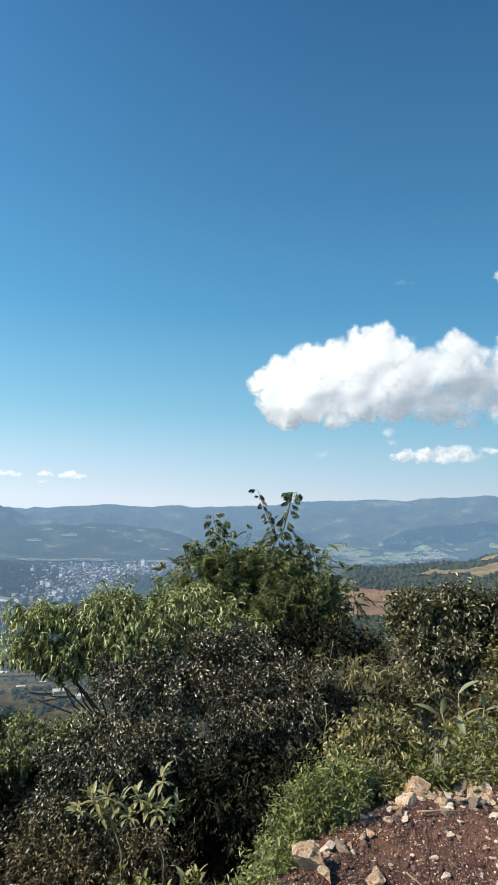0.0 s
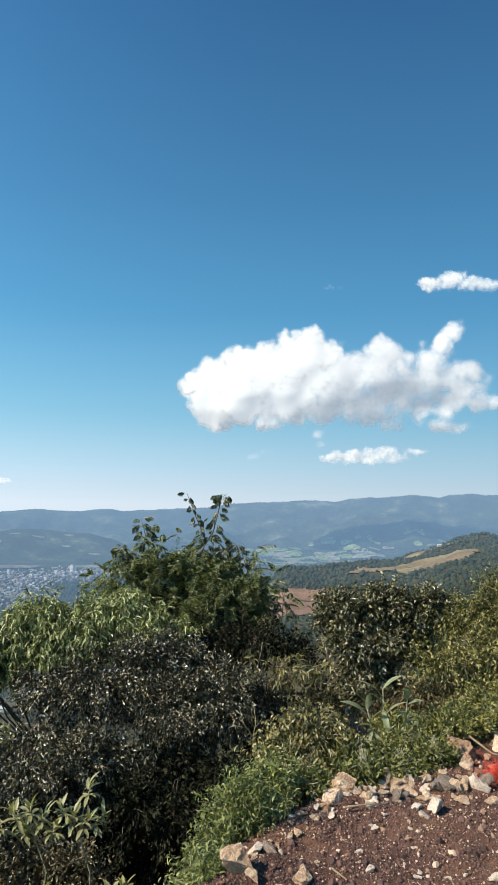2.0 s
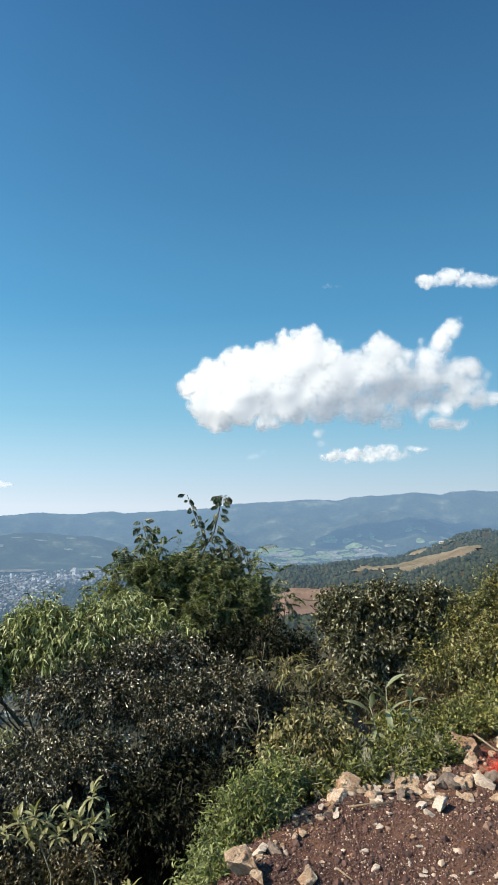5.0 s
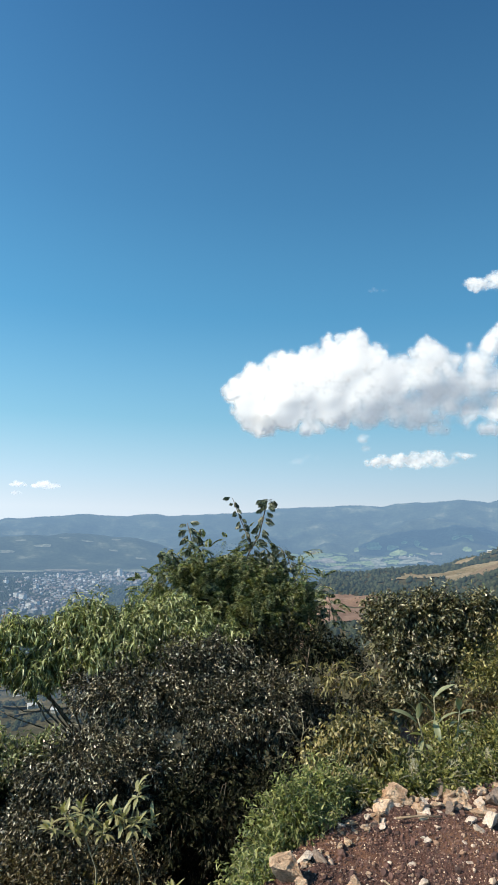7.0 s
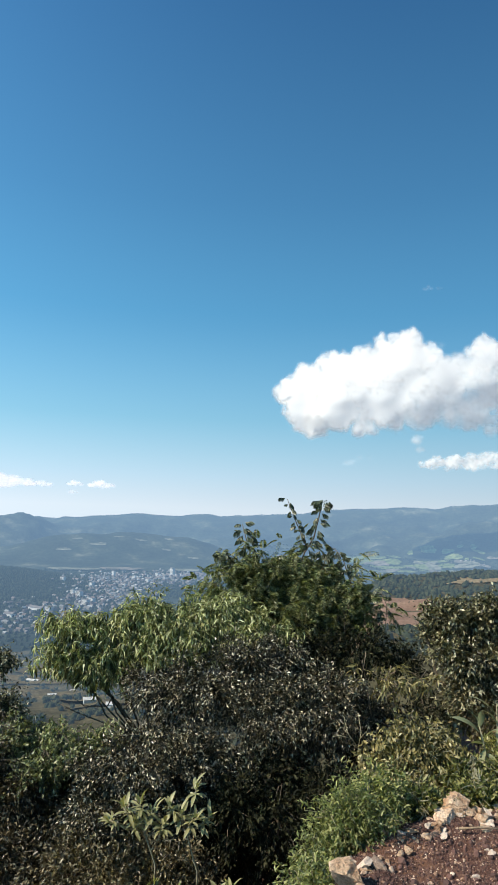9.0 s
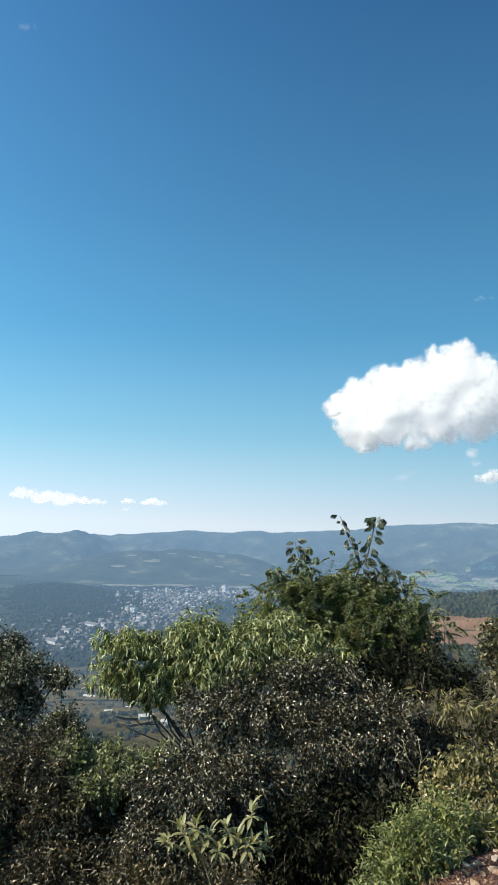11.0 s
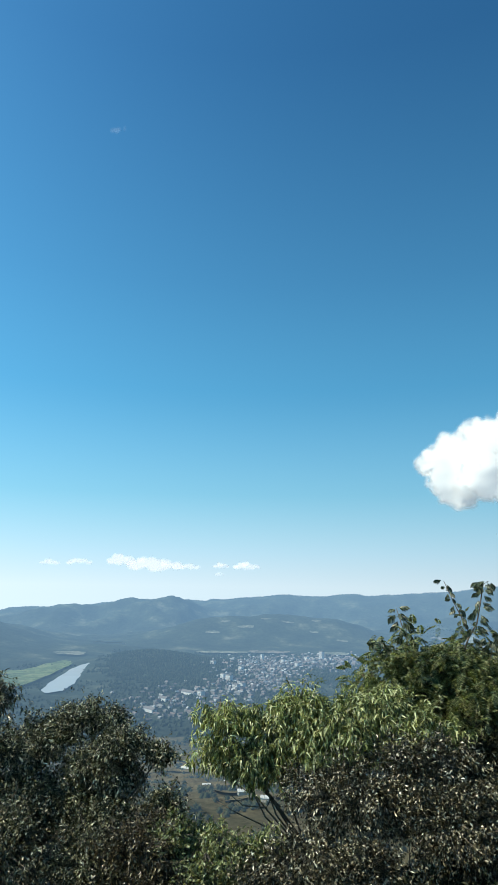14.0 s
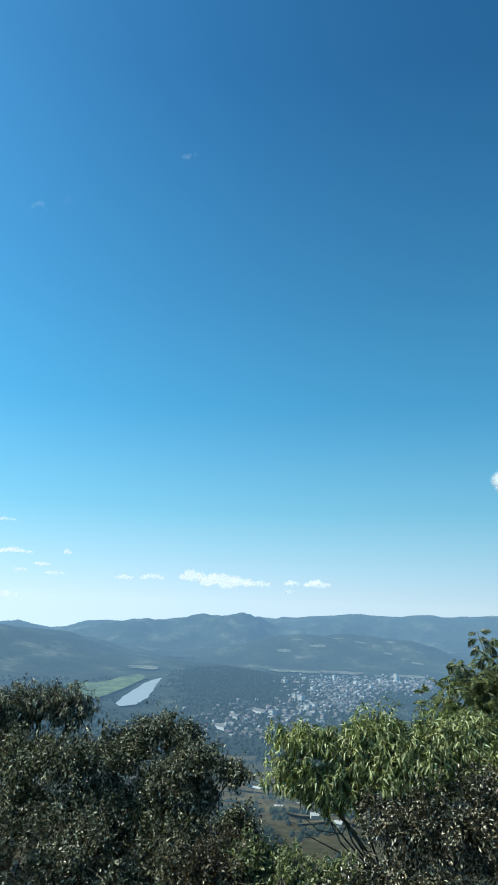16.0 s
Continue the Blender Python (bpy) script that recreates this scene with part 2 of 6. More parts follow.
# ---- the lie of the land: heights by bearing (degrees left of +y) and distance ----
R_KEYS = [0, 8, 30, 60, 100, 200, 300, 390, 480, 600, 750, 900, 1200, 1500, 1900, 2400, 2900, 3300, 3700, 4200]
LEFT = [0, -3.2, -13, -27, -44, -78, -103, -122, -141, -172, -212, -246, -278, -280, -280, -280, -279, -270, -262, -240]
LAND = [
    (-180, [0, 0.5, 2, 4, 6, 10, 12, 12, 12, 12, 10, 5, -10, -40, -80, -100, -100, -80, -40, 0]),
    (-70, [0, 0.3, 0.5, 1, 3, 6, 9, 12, 14, 15, 15, 12, -30, -150, -240, -260, -260, -200, -120, -40]),
    (-40, [0, -0.6, -2, -3, -5, -5, 0, 4, 6, 9, 12, 13, -60, -180, -260, -275, -270, -230, -170, -90]),
    (-26, [0, -0.9, -4, -9, -14, -24, -30, -34, -37, -39, -40, -31, -90, -200, -275, -280, -280, -250, -210, -150]),
    (-18, [0, -1.1, -8, -17, -26, -42, -52, -58, -60, -61, -61, -70, -150, -230, -280, -280, -280, -277, -245, -165]),
    (-10, [0, -2.0, -10, -19, -29, -46, -57, -62, -62, -70, -68, -105, -200, -260, -280, -280, -280, -278, -250, -180]),
    (-4, [0, -2.8, -12, -24, -38, -64, -82, -98, -106, -122, -140, -180, -250, -280, -280, -280, -280, -274, -255, -200]),
    (4, LEFT), (12, LEFT), (30, LEFT), (60, LEFT),
    (110, [0, -2.0, -6, -12, -20, -40, -60, -75, -90, -110, -140, -170, -220, -250, -260, -260, -250, -200, -150, -100]),
    (180, [0, 0.5, 2, 4, 6, 10, 12, 12, 12, 12, 10, 5, -10, -40, -80, -100, -100, -80, -40, 0]),
]
SKYLINE = [(-180, 0.5), (-60, 1.6), (-30.2, 1.58), (-28.2, 1.42), (-25.0, 1.5), (-23.8, 1.38), (-22.7, 1.08), (-22.4, 1.18), (-20.9, 1.35), (-19.6, 1.23), (-18.4, 1.08), (-16.6, 1.01), (-15.1, 0.88), (-13.9, 0.56), (-12.4, 0.68), (-11.0, 0.65), (-8.8, 0.46),
           (-7.1, 0.4), (-3.9, 0.15), (-2.5, -0.18), (-0.3, -0.32), (2.5, -0.5), (5.3, -0.66), (5.9, -0.55), (6.7, -0.5), (8.6, -0.76), (11.0, -0.73), (12.1, -0.62), (14.4, -0.84), (16.1, -0.98), (17.4, -1.13), (18.7, -1.1), (19.2, -1.3), (20.3, -1.22),
           (20.7, -1.14), (21.6, -1.26), (22.5, -1.06), (23.5, -1.47), (24.1, -1.34), (26.0, -1.35), (27.3, -1.42), (28.6, -1.56), (29.2, -1.68), (30.6, -1.84), (31.6, -1.75), (32.5, -1.86), (34.3, -1.83), (35.6, -1.94), (37.1, -2.4), (38.3, -2.54), (40.3, -2.18), (41.0, -1.98), (42.4, -2.15), (60, -1.9), (180, 0.5)]
HILLS = [(22.3, 2330, 300, 190, 26),   # bearing, distance, half width across, half depth, rise
    (47, 3150, 560, 420, 175), (37, 3500, 260, 300, 60), (9.0, 3500, 400, 240, 85), (15.0, 3450, 330, 220, 72), (20.2, 3400, 260, 200, 58), (22.4, 4300, 280, 330, 150), (27.2, 4350, 300, 300, 95), (32.5, 4300, 260, 300, 80),
    (24, 2500, 200, 130, 34), (27.5, 2950, 160, 120, 24), (-1.5, 3900, 260, 240, 75), (3.2, 4350, 220, 260, 95), (-6.5, 4350, 240, 240, 90), (-11.5, 4250, 200, 200, 70), (-16.3, 4200, 170, 230, 105), (-20.5, 4180, 200, 240, 135),
    (-30, 3700, 420, 300, 60), (14, 4400, 300, 250, 70)]
EDGE = [(-1.0, -30.0), (-0.95, -6.0), (-0.8, -2.0), (-0.5, 0.8), (-0.05, 2.4), (0.26, 2.92), (0.62, 3.47), (1.0, 3.72), (1.4, 3.88), (1.75, 4.0), (2.15, 4.2), (2.8, 4.75), (4.2, 5.3), (9.0, 5.5), (40.0, 5.0)]
EDGE_A = np.array(EDGE)


def beyond_edge(x, y):
    """Metres outside the gravel shoulder's edge; below zero on it."""
    p = np.stack([x, y], -1)[..., None, :]
    a, b = EDGE_A[:-1], EDGE_A[1:]
    ab = b - a
    t = np.clip(((p - a) * ab).sum(-1) / (ab * ab).sum(-1), 0, 1)
    off = p - (a + t[..., None] * ab)
    d = np.hypot(off[..., 0], off[..., 1])
    k = d.argmin(-1)
    near = np.take_along_axis(d, k[..., None], -1)[..., 0]
    o = np.take_along_axis(off, k[..., None, None], -2)[..., 0, :]
    side = ab[k][..., 0] * o[..., 1] - ab[k][..., 1] * o[..., 0]
    return np.where(side > 0, near, -near)


def soft(v, a, b):
    t = np.clip((v - a) / (b - a), 0, 1)
    return t * t * (3 - 2 * t)


def waves(x, y, size, seed, octaves=4):
    """Cheap rolling noise, about -1 to 1."""
    g = np.random.default_rng(seed)
    out, amp, total = np.zeros_like(x), 1.0, 0.0
    for o in range(octaves):
        for _ in range(3):
            a, p = g.uniform(0, 2 * math.pi, 2)
            out = out + amp * np.sin((x * math.cos(a) + y * math.sin(a)) * 2 * math.pi / size + p + 1.3 * np.sin((x * math.sin(a) - y * math.cos(a)) * 3.7 / size + p))
        total += amp * 1.7
        amp, size = amp * 0.5, size * 0.47
    return out / total


def land(x, y):
    x, y = np.asarray(x, float), np.asarray(y, float)
    r, az = np.hypot(x, y), np.degrees(np.arctan2(-x, y))
    azs = [a for a, _ in LAND]
    rows = np.array([v for _, v in LAND])
    sky_el = np.interp(az, [a for a, _ in SKYLINE], [e for _, e in SKYLINE])
    i = np.clip(np.searchsorted(azs, az) - 1, 0, len(azs) - 2)
    u = (az - np.array(azs)[i]) / (np.array(azs)[i + 1] - np.array(azs)[i])
    u = u * u * (3 - 2 * u)
    za, zb = np.zeros_like(r), np.zeros_like(r)
    for k in range(len(azs)):
        h = np.interp(r, R_KEYS, rows[k])
        za, zb = np.where(i == k, h, za), np.where(i + 1 == k, h, zb)
    z = za * (1 - u) + zb * u
    # hills and rolling ground of the distance
    for b, d, across, depth, rise in HILLS:
        cx, cy = -d * math.sin(radians(b)), d * math.cos(radians(b))
        q = (x - cx) * math.cos(radians(b)) + (y - cy) * math.sin(radians(b))
        w = -(x - cx) * math.sin(radians(b)) + (y - cy) * math.cos(radians(b))
        z = z + rise * np.exp(-(q / across) ** 2 - (w / depth) ** 2)
    z = z + (waves(x, y, 420, 3) * 17 + (np.abs(waves(x, y, 760, 8, 3)) - 0.3) * -55 * soft(r, 3650, 4100)) * soft(r, 3000, 3800) * (1 - soft(r, 4350, 4650)) + waves(x, y, 90, 4) * 3.0 * soft(r, 120, 500) * (1 - 0.7 * soft(r, 1100, 1500)) * (1 - soft(r, 4300, 4650))
    top = 4700 * np.tan(np.radians(sky_el)) + waves(x, y, 160, 5, 5) * 3.5
    z = z + (top - z) * soft(r, 4180, 4700)
    z = z - soft(r, 4720, 5000) * 160
    # the shoulder on which the camera stands, and the bank below it
    d = beyond_edge(x, y)
    right = soft(x, 0.6, 2.6) * soft(y, 1, 4)
    bank = -(1.1 - 0.85 * right) * soft(d, -0.05, 1.4) - np.maximum(d - 1.0, 0) * (0.42 - 0.3 * right)
    near = np.where(d < 0, 0.0, bank) + waves(x, y, 0.9, 6) * 0.025 * (1 - soft(r, 10, 20)) + waves(x, y, 0.16, 9, 3) * 0.008 * (1 - soft(r, 4.6, 6)) * soft(r, 1.5, 2.4)
    near = near + 0.015 * np.exp(-((d - 0.02) / 0.14) ** 2) * soft(y, 1, 2)
    return near + (z - near) * soft(r, 9, 40)


def polar(r0, r1, rings, azimuths):
    rr = np.geomspace(r0, r1, rings)
    if r0 < 2:
        rr = np.concatenate([np.geomspace(r0, 2.4, 24)[:-1], np.linspace(2.4, 4.6, 90)[:-1], np.geomspace(4.6, r1, rings - 60)])
    a = np.radians(azimuths)
    R, A = np.meshgrid(rr, a, indexing="ij")
    X, Y = -R * np.sin(A), R * np.cos(A)
    return X, Y, land(X, Y)


AZIMUTHS = np.concatenate([np.arange(-180, -40, 4.0), np.arange(-40, 52, 0.25), np.arange(52, 180, 4.0)])


def land_mesh(name, r0, r1, rings, mats, near_r=None):
    X, Y, Z = polar(r0, r1, rings, AZIMUTHS)
    n, m = X.shape
    verts = np.stack([X, Y, Z], -1).reshape(-1, 3)
    i, j = np.meshgrid(np.arange(n - 1), np.arange(m), indexing="ij")
    k = (j + 1) % m
    faces = np.stack([i * m + j, (i + 1) * m + j, (i + 1) * m + k, i * m + k], -1).reshape(-1, 4)[:, ::-1]
    if near_r:
        c = len(verts)
        verts = np.vstack([verts, [[0, 0, 0]]])
        me = sheet(name, verts, faces, mats)
        bm = bmesh.new()
        bm.from_mesh(me)
        bm.verts.ensure_lookup_table()
        for q in range(m):
            bm.faces.new((bm.verts[q], bm.verts[(q + 1) % m], bm.verts[c])).smooth = True
        bmesh.ops.recalc_face_normals(bm, faces=bm.faces)
        bm.to_mesh(me)
        bm.free()
        rad = np.hypot(*np.array([p.center[:2] for p in me.polygons]).T)
        me.polygons.foreach_set("material_index", (rad > near_r).astype(np.int32))
        return me
    return sheet(name, verts, faces, mats)


# the haze over the far land is part of its emission
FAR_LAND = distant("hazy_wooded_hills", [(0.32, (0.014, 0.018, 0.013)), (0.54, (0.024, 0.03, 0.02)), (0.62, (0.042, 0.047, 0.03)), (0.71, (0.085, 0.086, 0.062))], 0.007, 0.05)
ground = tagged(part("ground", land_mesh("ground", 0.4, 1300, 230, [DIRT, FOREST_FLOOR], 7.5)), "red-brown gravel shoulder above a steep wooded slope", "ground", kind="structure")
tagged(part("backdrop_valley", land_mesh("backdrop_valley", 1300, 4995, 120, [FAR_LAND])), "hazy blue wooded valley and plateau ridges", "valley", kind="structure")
# ---- fast meshes of many small pieces ----
def tri_mesh(name, verts, tris, mat, smooth=False):
    me = bpy.data.meshes.new(name)
    verts, tris = np.asarray(verts, np.float32), np.asarray(tris, np.int32)
    me.vertices.add(len(verts))
    me.vertices.foreach_set("co", verts.ravel())
    me.loops.add(tris.size)
    me.loops.foreach_set("vertex_index", tris.ravel())
    me.polygons.add(len(tris))
    me.polygons.foreach_set("loop_start", np.arange(0, tris.size, 3, dtype=np.int32))
    me.polygons.foreach_set("use_smooth", np.full(len(tris), smooth))
    me.update(calc_edges=True)
    me.validate()
    me.materials.append(mat)
    return me


class Heap:
    """Gathers verts and triangles of one mesh."""

    def __init__(self):
        self.v, self.t, self.n = [], [], 0

    def add(self, verts, tris):
        verts, tris = np.asarray(verts, float).reshape(-1, 3), np.asarray(tris, int).reshape(-1, 3)
        self.v.append(verts)
        self.t.append(tris + self.n)
        self.n += len(verts)

    def spread(self, shape, tris, pos, axes, size):
        """Copies of a small shape: pos (n, 3), axes (n, 3, 3) as rows side, along, normal; size (n, 3)."""
        shape = np.asarray(shape, float)
        p = pos[:, None, :] + np.einsum("nkc,ncd->nkd", shape[None] * size[:, None, :], axes)
        k = len(shape)
        self.add(p, (np.asarray(tris)[None] + np.arange(len(pos))[:, None, None] * k).reshape(-1, 3))

    def tube(self, points, r0, r1, sides=6):
        pts = np.asarray(points, float)
        n = len(pts)
        along = np.gradient(pts, axis=0)
        along /= np.linalg.norm(along, axis=1)[:, None] + 1e-9
        ref = np.where(np.abs(along[:, 2:]) > 0.9, [[1.0, 0, 0]], [[0, 0, 1.0]])
        u = np.cross(along, ref)
        u /= np.linalg.norm(u, axis=1)[:, None] + 1e-9
        w = np.cross(along, u)
        rad = np.linspace(r0, r1, n)[:, None, None]
        a = np.linspace(0, 2 * math.pi, sides, endpoint=False)
        ring = pts[:, None] + rad * (np.cos(a)[None, :, None] * u[:, None] + np.sin(a)[None, :, None] * w[:, None])
        tris = []
        for i in range(n - 1):
            for j in range(sides):
                q, k = i * sides + j, i * sides + (j + 1) % sides
                tris += [(q, k, k + sides), (q, k + sides, q + sides)]
        for j in range(1, sides - 1):
            tris += [(0, j + 1, j), ((n - 1) * sides, (n - 1) * sides + j, (n - 1) * sides + j + 1)]
        self.add(ring.reshape(-1, 3), tris)

    def mesh(self, name, mat, smooth=False, origin=(0, 0, 0)):
        return tri_mesh(name, np.concatenate(self.v) - np.asarray(origin, float), np.concatenate(self.t), mat, smooth)


def unit(v):
    return v / (np.linalg.norm(v, axis=-1, keepdims=True) + 1e-9)


# leaf shapes: across, along, out of the blade; a fold down the middle, a droop to the tip
LONG_LEAF = ([(0, 0, 0), (-0.5, 0.33, 0.10), (0, 0.35, 0), (0.5, 0.33, 0.10), (-0.4, 0.7, -0.3), (0, 0.72, -0.4), (0.4, 0.7, -0.3), (0, 1.0, -1.1)],
             [(0, 2, 1), (0, 3, 2), (1, 2, 5), (1, 5, 4), (2, 3, 6), (2, 6, 5), (4, 5, 7), (5, 6, 7)])
SMALL_LEAF = ([(0, 0, 0), (-0.5, 0.45, 0.18), (0.5, 0.45, 0.18), (0, 1.0, -0.15)], [(0, 3, 1), (0, 2, 3)])


def frond_shape(pairs=15):
    """A divided leaf: a thin midrib that arches over, with folded leaflets along both sides."""
    v, t = [], []
    for i in range(4):
        y = i / 3
        v += [(-0.012 * (1.3 - y), y, -0.55 * y * y), (0.012 * (1.3 - y), y, -0.55 * y * y)]
        if i:
            k = 2 * i
            t += [(k - 2, k - 1, k + 1), (k - 2, k + 1, k)]
    for i in range(pairs):
        y = 0.14 + 0.84 * i / (pairs - 1)
        z = -0.55 * y * y
        reach = 0.27 * (1 - 0.55 * abs(2 * y - 0.95) ** 2)
        for s in (-1, 1):
            k = len(v)
            v += [(0, y, z), (s * reach * 0.45, y + 0.05, z - 0.02), (s * reach * 0.5, y - 0.015, z - 0.07), (s * reach, y + 0.045, z - 0.15)]
            t += [(k, k + 1, k + 3), (k, k + 3, k + 2)]
    return v, t


FROND = frond_shape()


def tassel_shape(pairs=7):
    """A short twice-divided leaf: narrow leaflet strips in pairs that spread from the midrib and hang."""
    v, t = [], []
    for i in range(4):
        y = i / 3
        v += [(-0.018, y, -0.3 * y * y), (0.018, y, -0.3 * y * y)]
        if i:
            k = 2 * i
            t += [(k - 2, k - 1, k + 1), (k - 2, k + 1, k)]
    for i in range(pairs):
        y = 0.38 + 0.6 * i / (pairs - 1)
        z = -0.3 * y * y
        reach = 0.52 - 0.2 * abs(y - 0.55)
        for s in (-1, 1):
            for a, b in ((0.0, 0.5), (0.5, 1.0)):
                k = len(v)
                for u in (a, b):
                    wide = 0.05 * math.sin(math.pi * (0.12 + 0.8 * u)) + 0.008
                    x, drop = s * reach * (u - 0.18 * u * u), -0.5 * reach * u - 0.75 * reach * u * u
                    v += [(x, y + 0.3 * reach * u - wide, z + drop - 0.03), (x, y + 0.3 * reach * u + wide, z + drop)]
                t += [(k, k + 1, k + 3), (k, k + 3, k + 2)]
    return v, t


TASSEL = tassel_shape()


def crown_points(balls, n, g, shell=0.45, lump=0.19):
    """Points near the skin of a union of ellipsoids, with their outward way."""
    c, s = np.array([b[:3] for b in balls], float), np.array([b[3:] for b in balls], float)
    weight = (s[:, 0] * s[:, 1] * s[:, 2]) ** (2 / 3)
    out_p, out_n = [], []
    got = 0
    while got < n:
        k = g.choice(len(balls), 4 * n, p=weight / weight.sum())
        d = unit(g.normal(size=(4 * n, 3)))
        depth = 1 - shell * g.random(4 * n) ** 1.6
        uneven = 1 + lump * np.sin(d[:, 0] * 5 + k * 2.1) * np.sin(d[:, 1] * 4.3 + k) + lump * np.sin(d[:, 2] * 7 + k * 1.3) * 0.7
        p = c[k] + d * s[k] * (depth * uneven)[:, None]
        q = np.linalg.norm((p[:, None] - c[None]) / s[None], axis=2)
        keep = q.min(1) > 1 - shell
        o = unit(d / s[k])
        out_p.append(p[keep])
        out_n.append(o[keep])
        got += keep.sum()
    return np.concatenate(out_p)[:n], np.concatenate(out_n)[:n]


def leaf_axes(way, g, jitter=0.5):
    up = np.array([0, 0, 1.0]) + g.normal(size=way.shape) * jitter
    side = unit(np.cross(way, up))
    return np.stack([side, way, np.cross(side, way)], 1)


def plant(name, balls, shape, leaf, tips, per, mat, label, category, seed, size, outward=0.7, spread=0.9, droop=0.3, shell=0.45, back=0.08, jitter=0.5,
          trunk=0.05, limbs=True, bark=None, base=None, twig=0.004, group="", arch=None, tuft=6, inner=0.12):
    """A tree or bush: trunk, limbs to each mass of the crown, twigs, and leaves in sprays at the twigs' ends. The sprays stand
    in tufts with gaps between them; a share of the leaves grows deeper inside."""
    g = np.random.default_rng(seed)
    bark = bark or BARK
    c = np.array([b[:3] for b in balls])
    if base is None:
        x, y = c[:, 0].mean(), c[:, 1].mean()
        base = (x, y, float(land(x, y)) - 0.05)
    base = np.array(base, float)
    top = thing(name, *base, label, category, group)
    if trunk:
        fork = base * 0.45 + c.mean(0) * 0.55
        pts = [base, base * 0.66 + fork * 0.34 + g.normal(size=3) * 0.05, base * 0.3 + fork * 0.7 + g.normal(size=3) * 0.05, fork]
        h = Heap()
        h.tube(pts, trunk, trunk * 0.65, 8)
        part("trunk", h.mesh("trunk", bark, True, base), top)
        if limbs:
            for b in c:
                mid = (fork + b) / 2 + g.normal(size=3) * 0.08 - [0, 0, 0.05]
                h = Heap()
                h.tube([fork - [0, 0, 0.03], mid, b, b + (b - mid) * 0.15], trunk * 0.55, trunk * 0.16, 6)
                part("limb", h.mesh("limb", bark, True, base), top)
    k = max(1, tips // tuft)
    room = size * (0.9 if tuft > 1 else 0.4)
    balls = [(*b[:3], *(max(0.45 * r, r - room) for r in b[3:])) for b in balls]
    p, o = crown_points(balls, k, g, shell)
    near = ((p[:, None] - c[None]) ** 2).sum(2).argmin(1)
    h = Heap()
    for i in range(0, k, max(1, k // 500)):
        a = p[i] - o[i] * 0.16 + (c[near[i]] - p[i]) * 0.35
        h.tube([a, (a + p[i]) / 2 + g.normal(size=3) * 0.02, p[i] + o[i] * size * 0.5], twig, twig * 0.5, 3)
    tagged(part("branching", h.mesh("branching", bark, False, base), top), kind="stuff")
    p, o = np.repeat(p, tuft, 0), np.repeat(o, tuft, 0)
    p = p + g.normal(size=p.shape) * size * (1.05 if tuft > 1 else 0) + np.array([0, 0, -1.0]) * (g.random(len(p)) * size * droop)[:, None]
    if inner:
        q, w = crown_points([(*b[:3], *(r * 0.72 for r in b[3:])) for b in balls], max(1, int(len(p) * inner)), g, 0.6)
        p, o = np.concatenate([p, q]), np.concatenate([o, w])
    pos, axis = np.repeat(p, per, 0), np.repeat(o, per, 0)
    way = unit(axis * outward + g.normal(size=pos.shape) * spread * 0.6 + np.array([0, 0, -droop]))
    pos = pos - axis * (g.random(len(pos)) * back)[:, None] + g.normal(size=pos.shape) * 0.012
    k = size * g.uniform(0.6, 1.25, len(pos))
    bend = arch or (1.0 if shape is FROND else 0.42 if shape is LONG_LEAF else leaf)
    h = Heap()
    h.spread(shape[0], shape[1], pos, leaf_axes(way, g, jitter), np.stack([k * leaf, k, k * bend], 1))
    tagged(part("crown", h.mesh("crown", mat, False, base), top), kind="stuff")
    return top


# ---- the distance: fields, river, town, woods ----
def bearing(az, r):
    return -r * math.sin(radians(az)), r * math.cos(radians(az))


def draped(name, az, r, across, deep, turn, mat, label, category, lift=1.5, seed=0, square=0.5, parts=26, kind=""):
    """A patch of land laid over the ground: half-widths across and along the bearing, turned, with an uneven outline."""
    g = np.random.default_rng(seed)
    cx, cy = bearing(az, r)
    a = np.linspace(0, 2 * math.pi, 56, endpoint=False)
    form = 1 / np.maximum(np.abs(np.cos(a)), np.abs(np.sin(a))) * square + (1 - square)
    form = form * (1 + 0.07 * np.sin(3 * a + g.uniform(0, 6)) + 0.05 * np.sin(5 * a + g.uniform(0, 6)) + 0.04 * np.sin(11 * a + g.uniform(0, 6)))
    rings = np.linspace(0, 1, parts // 2)[1:]
    U = np.concatenate([[[0, 0]]] + [np.stack([np.cos(a) * form, np.sin(a) * form], 1) * q for q in rings])
    ang = radians(az + turn)
    X = cx + U[:, 0] * across * math.cos(ang) - U[:, 1] * deep * math.sin(ang)
    Y = cy + U[:, 0] * across * math.sin(ang) + U[:, 1] * deep * math.cos(ang)
    Z = land(X, Y) + lift
    n = len(a)
    tris = [(0, 1 + j, 1 + (j + 1) % n) for j in range(n)]
    for i in range(len(rings) - 1):
        for j in range(n):
            p, q = 1 + i * n + j, 1 + i * n + (j + 1) % n
            tris += [(p, p + n, q + n), (p, q + n, q)]
    zc = float(land(cx, cy))
    me = tri_mesh(name, np.stack([X - cx, Y - cy, Z - zc], 1), tris, mat, True)
    ob = tagged(part(name, me), label, category, kind=kind)
    ob.location = (cx, cy, zc)
    return ob


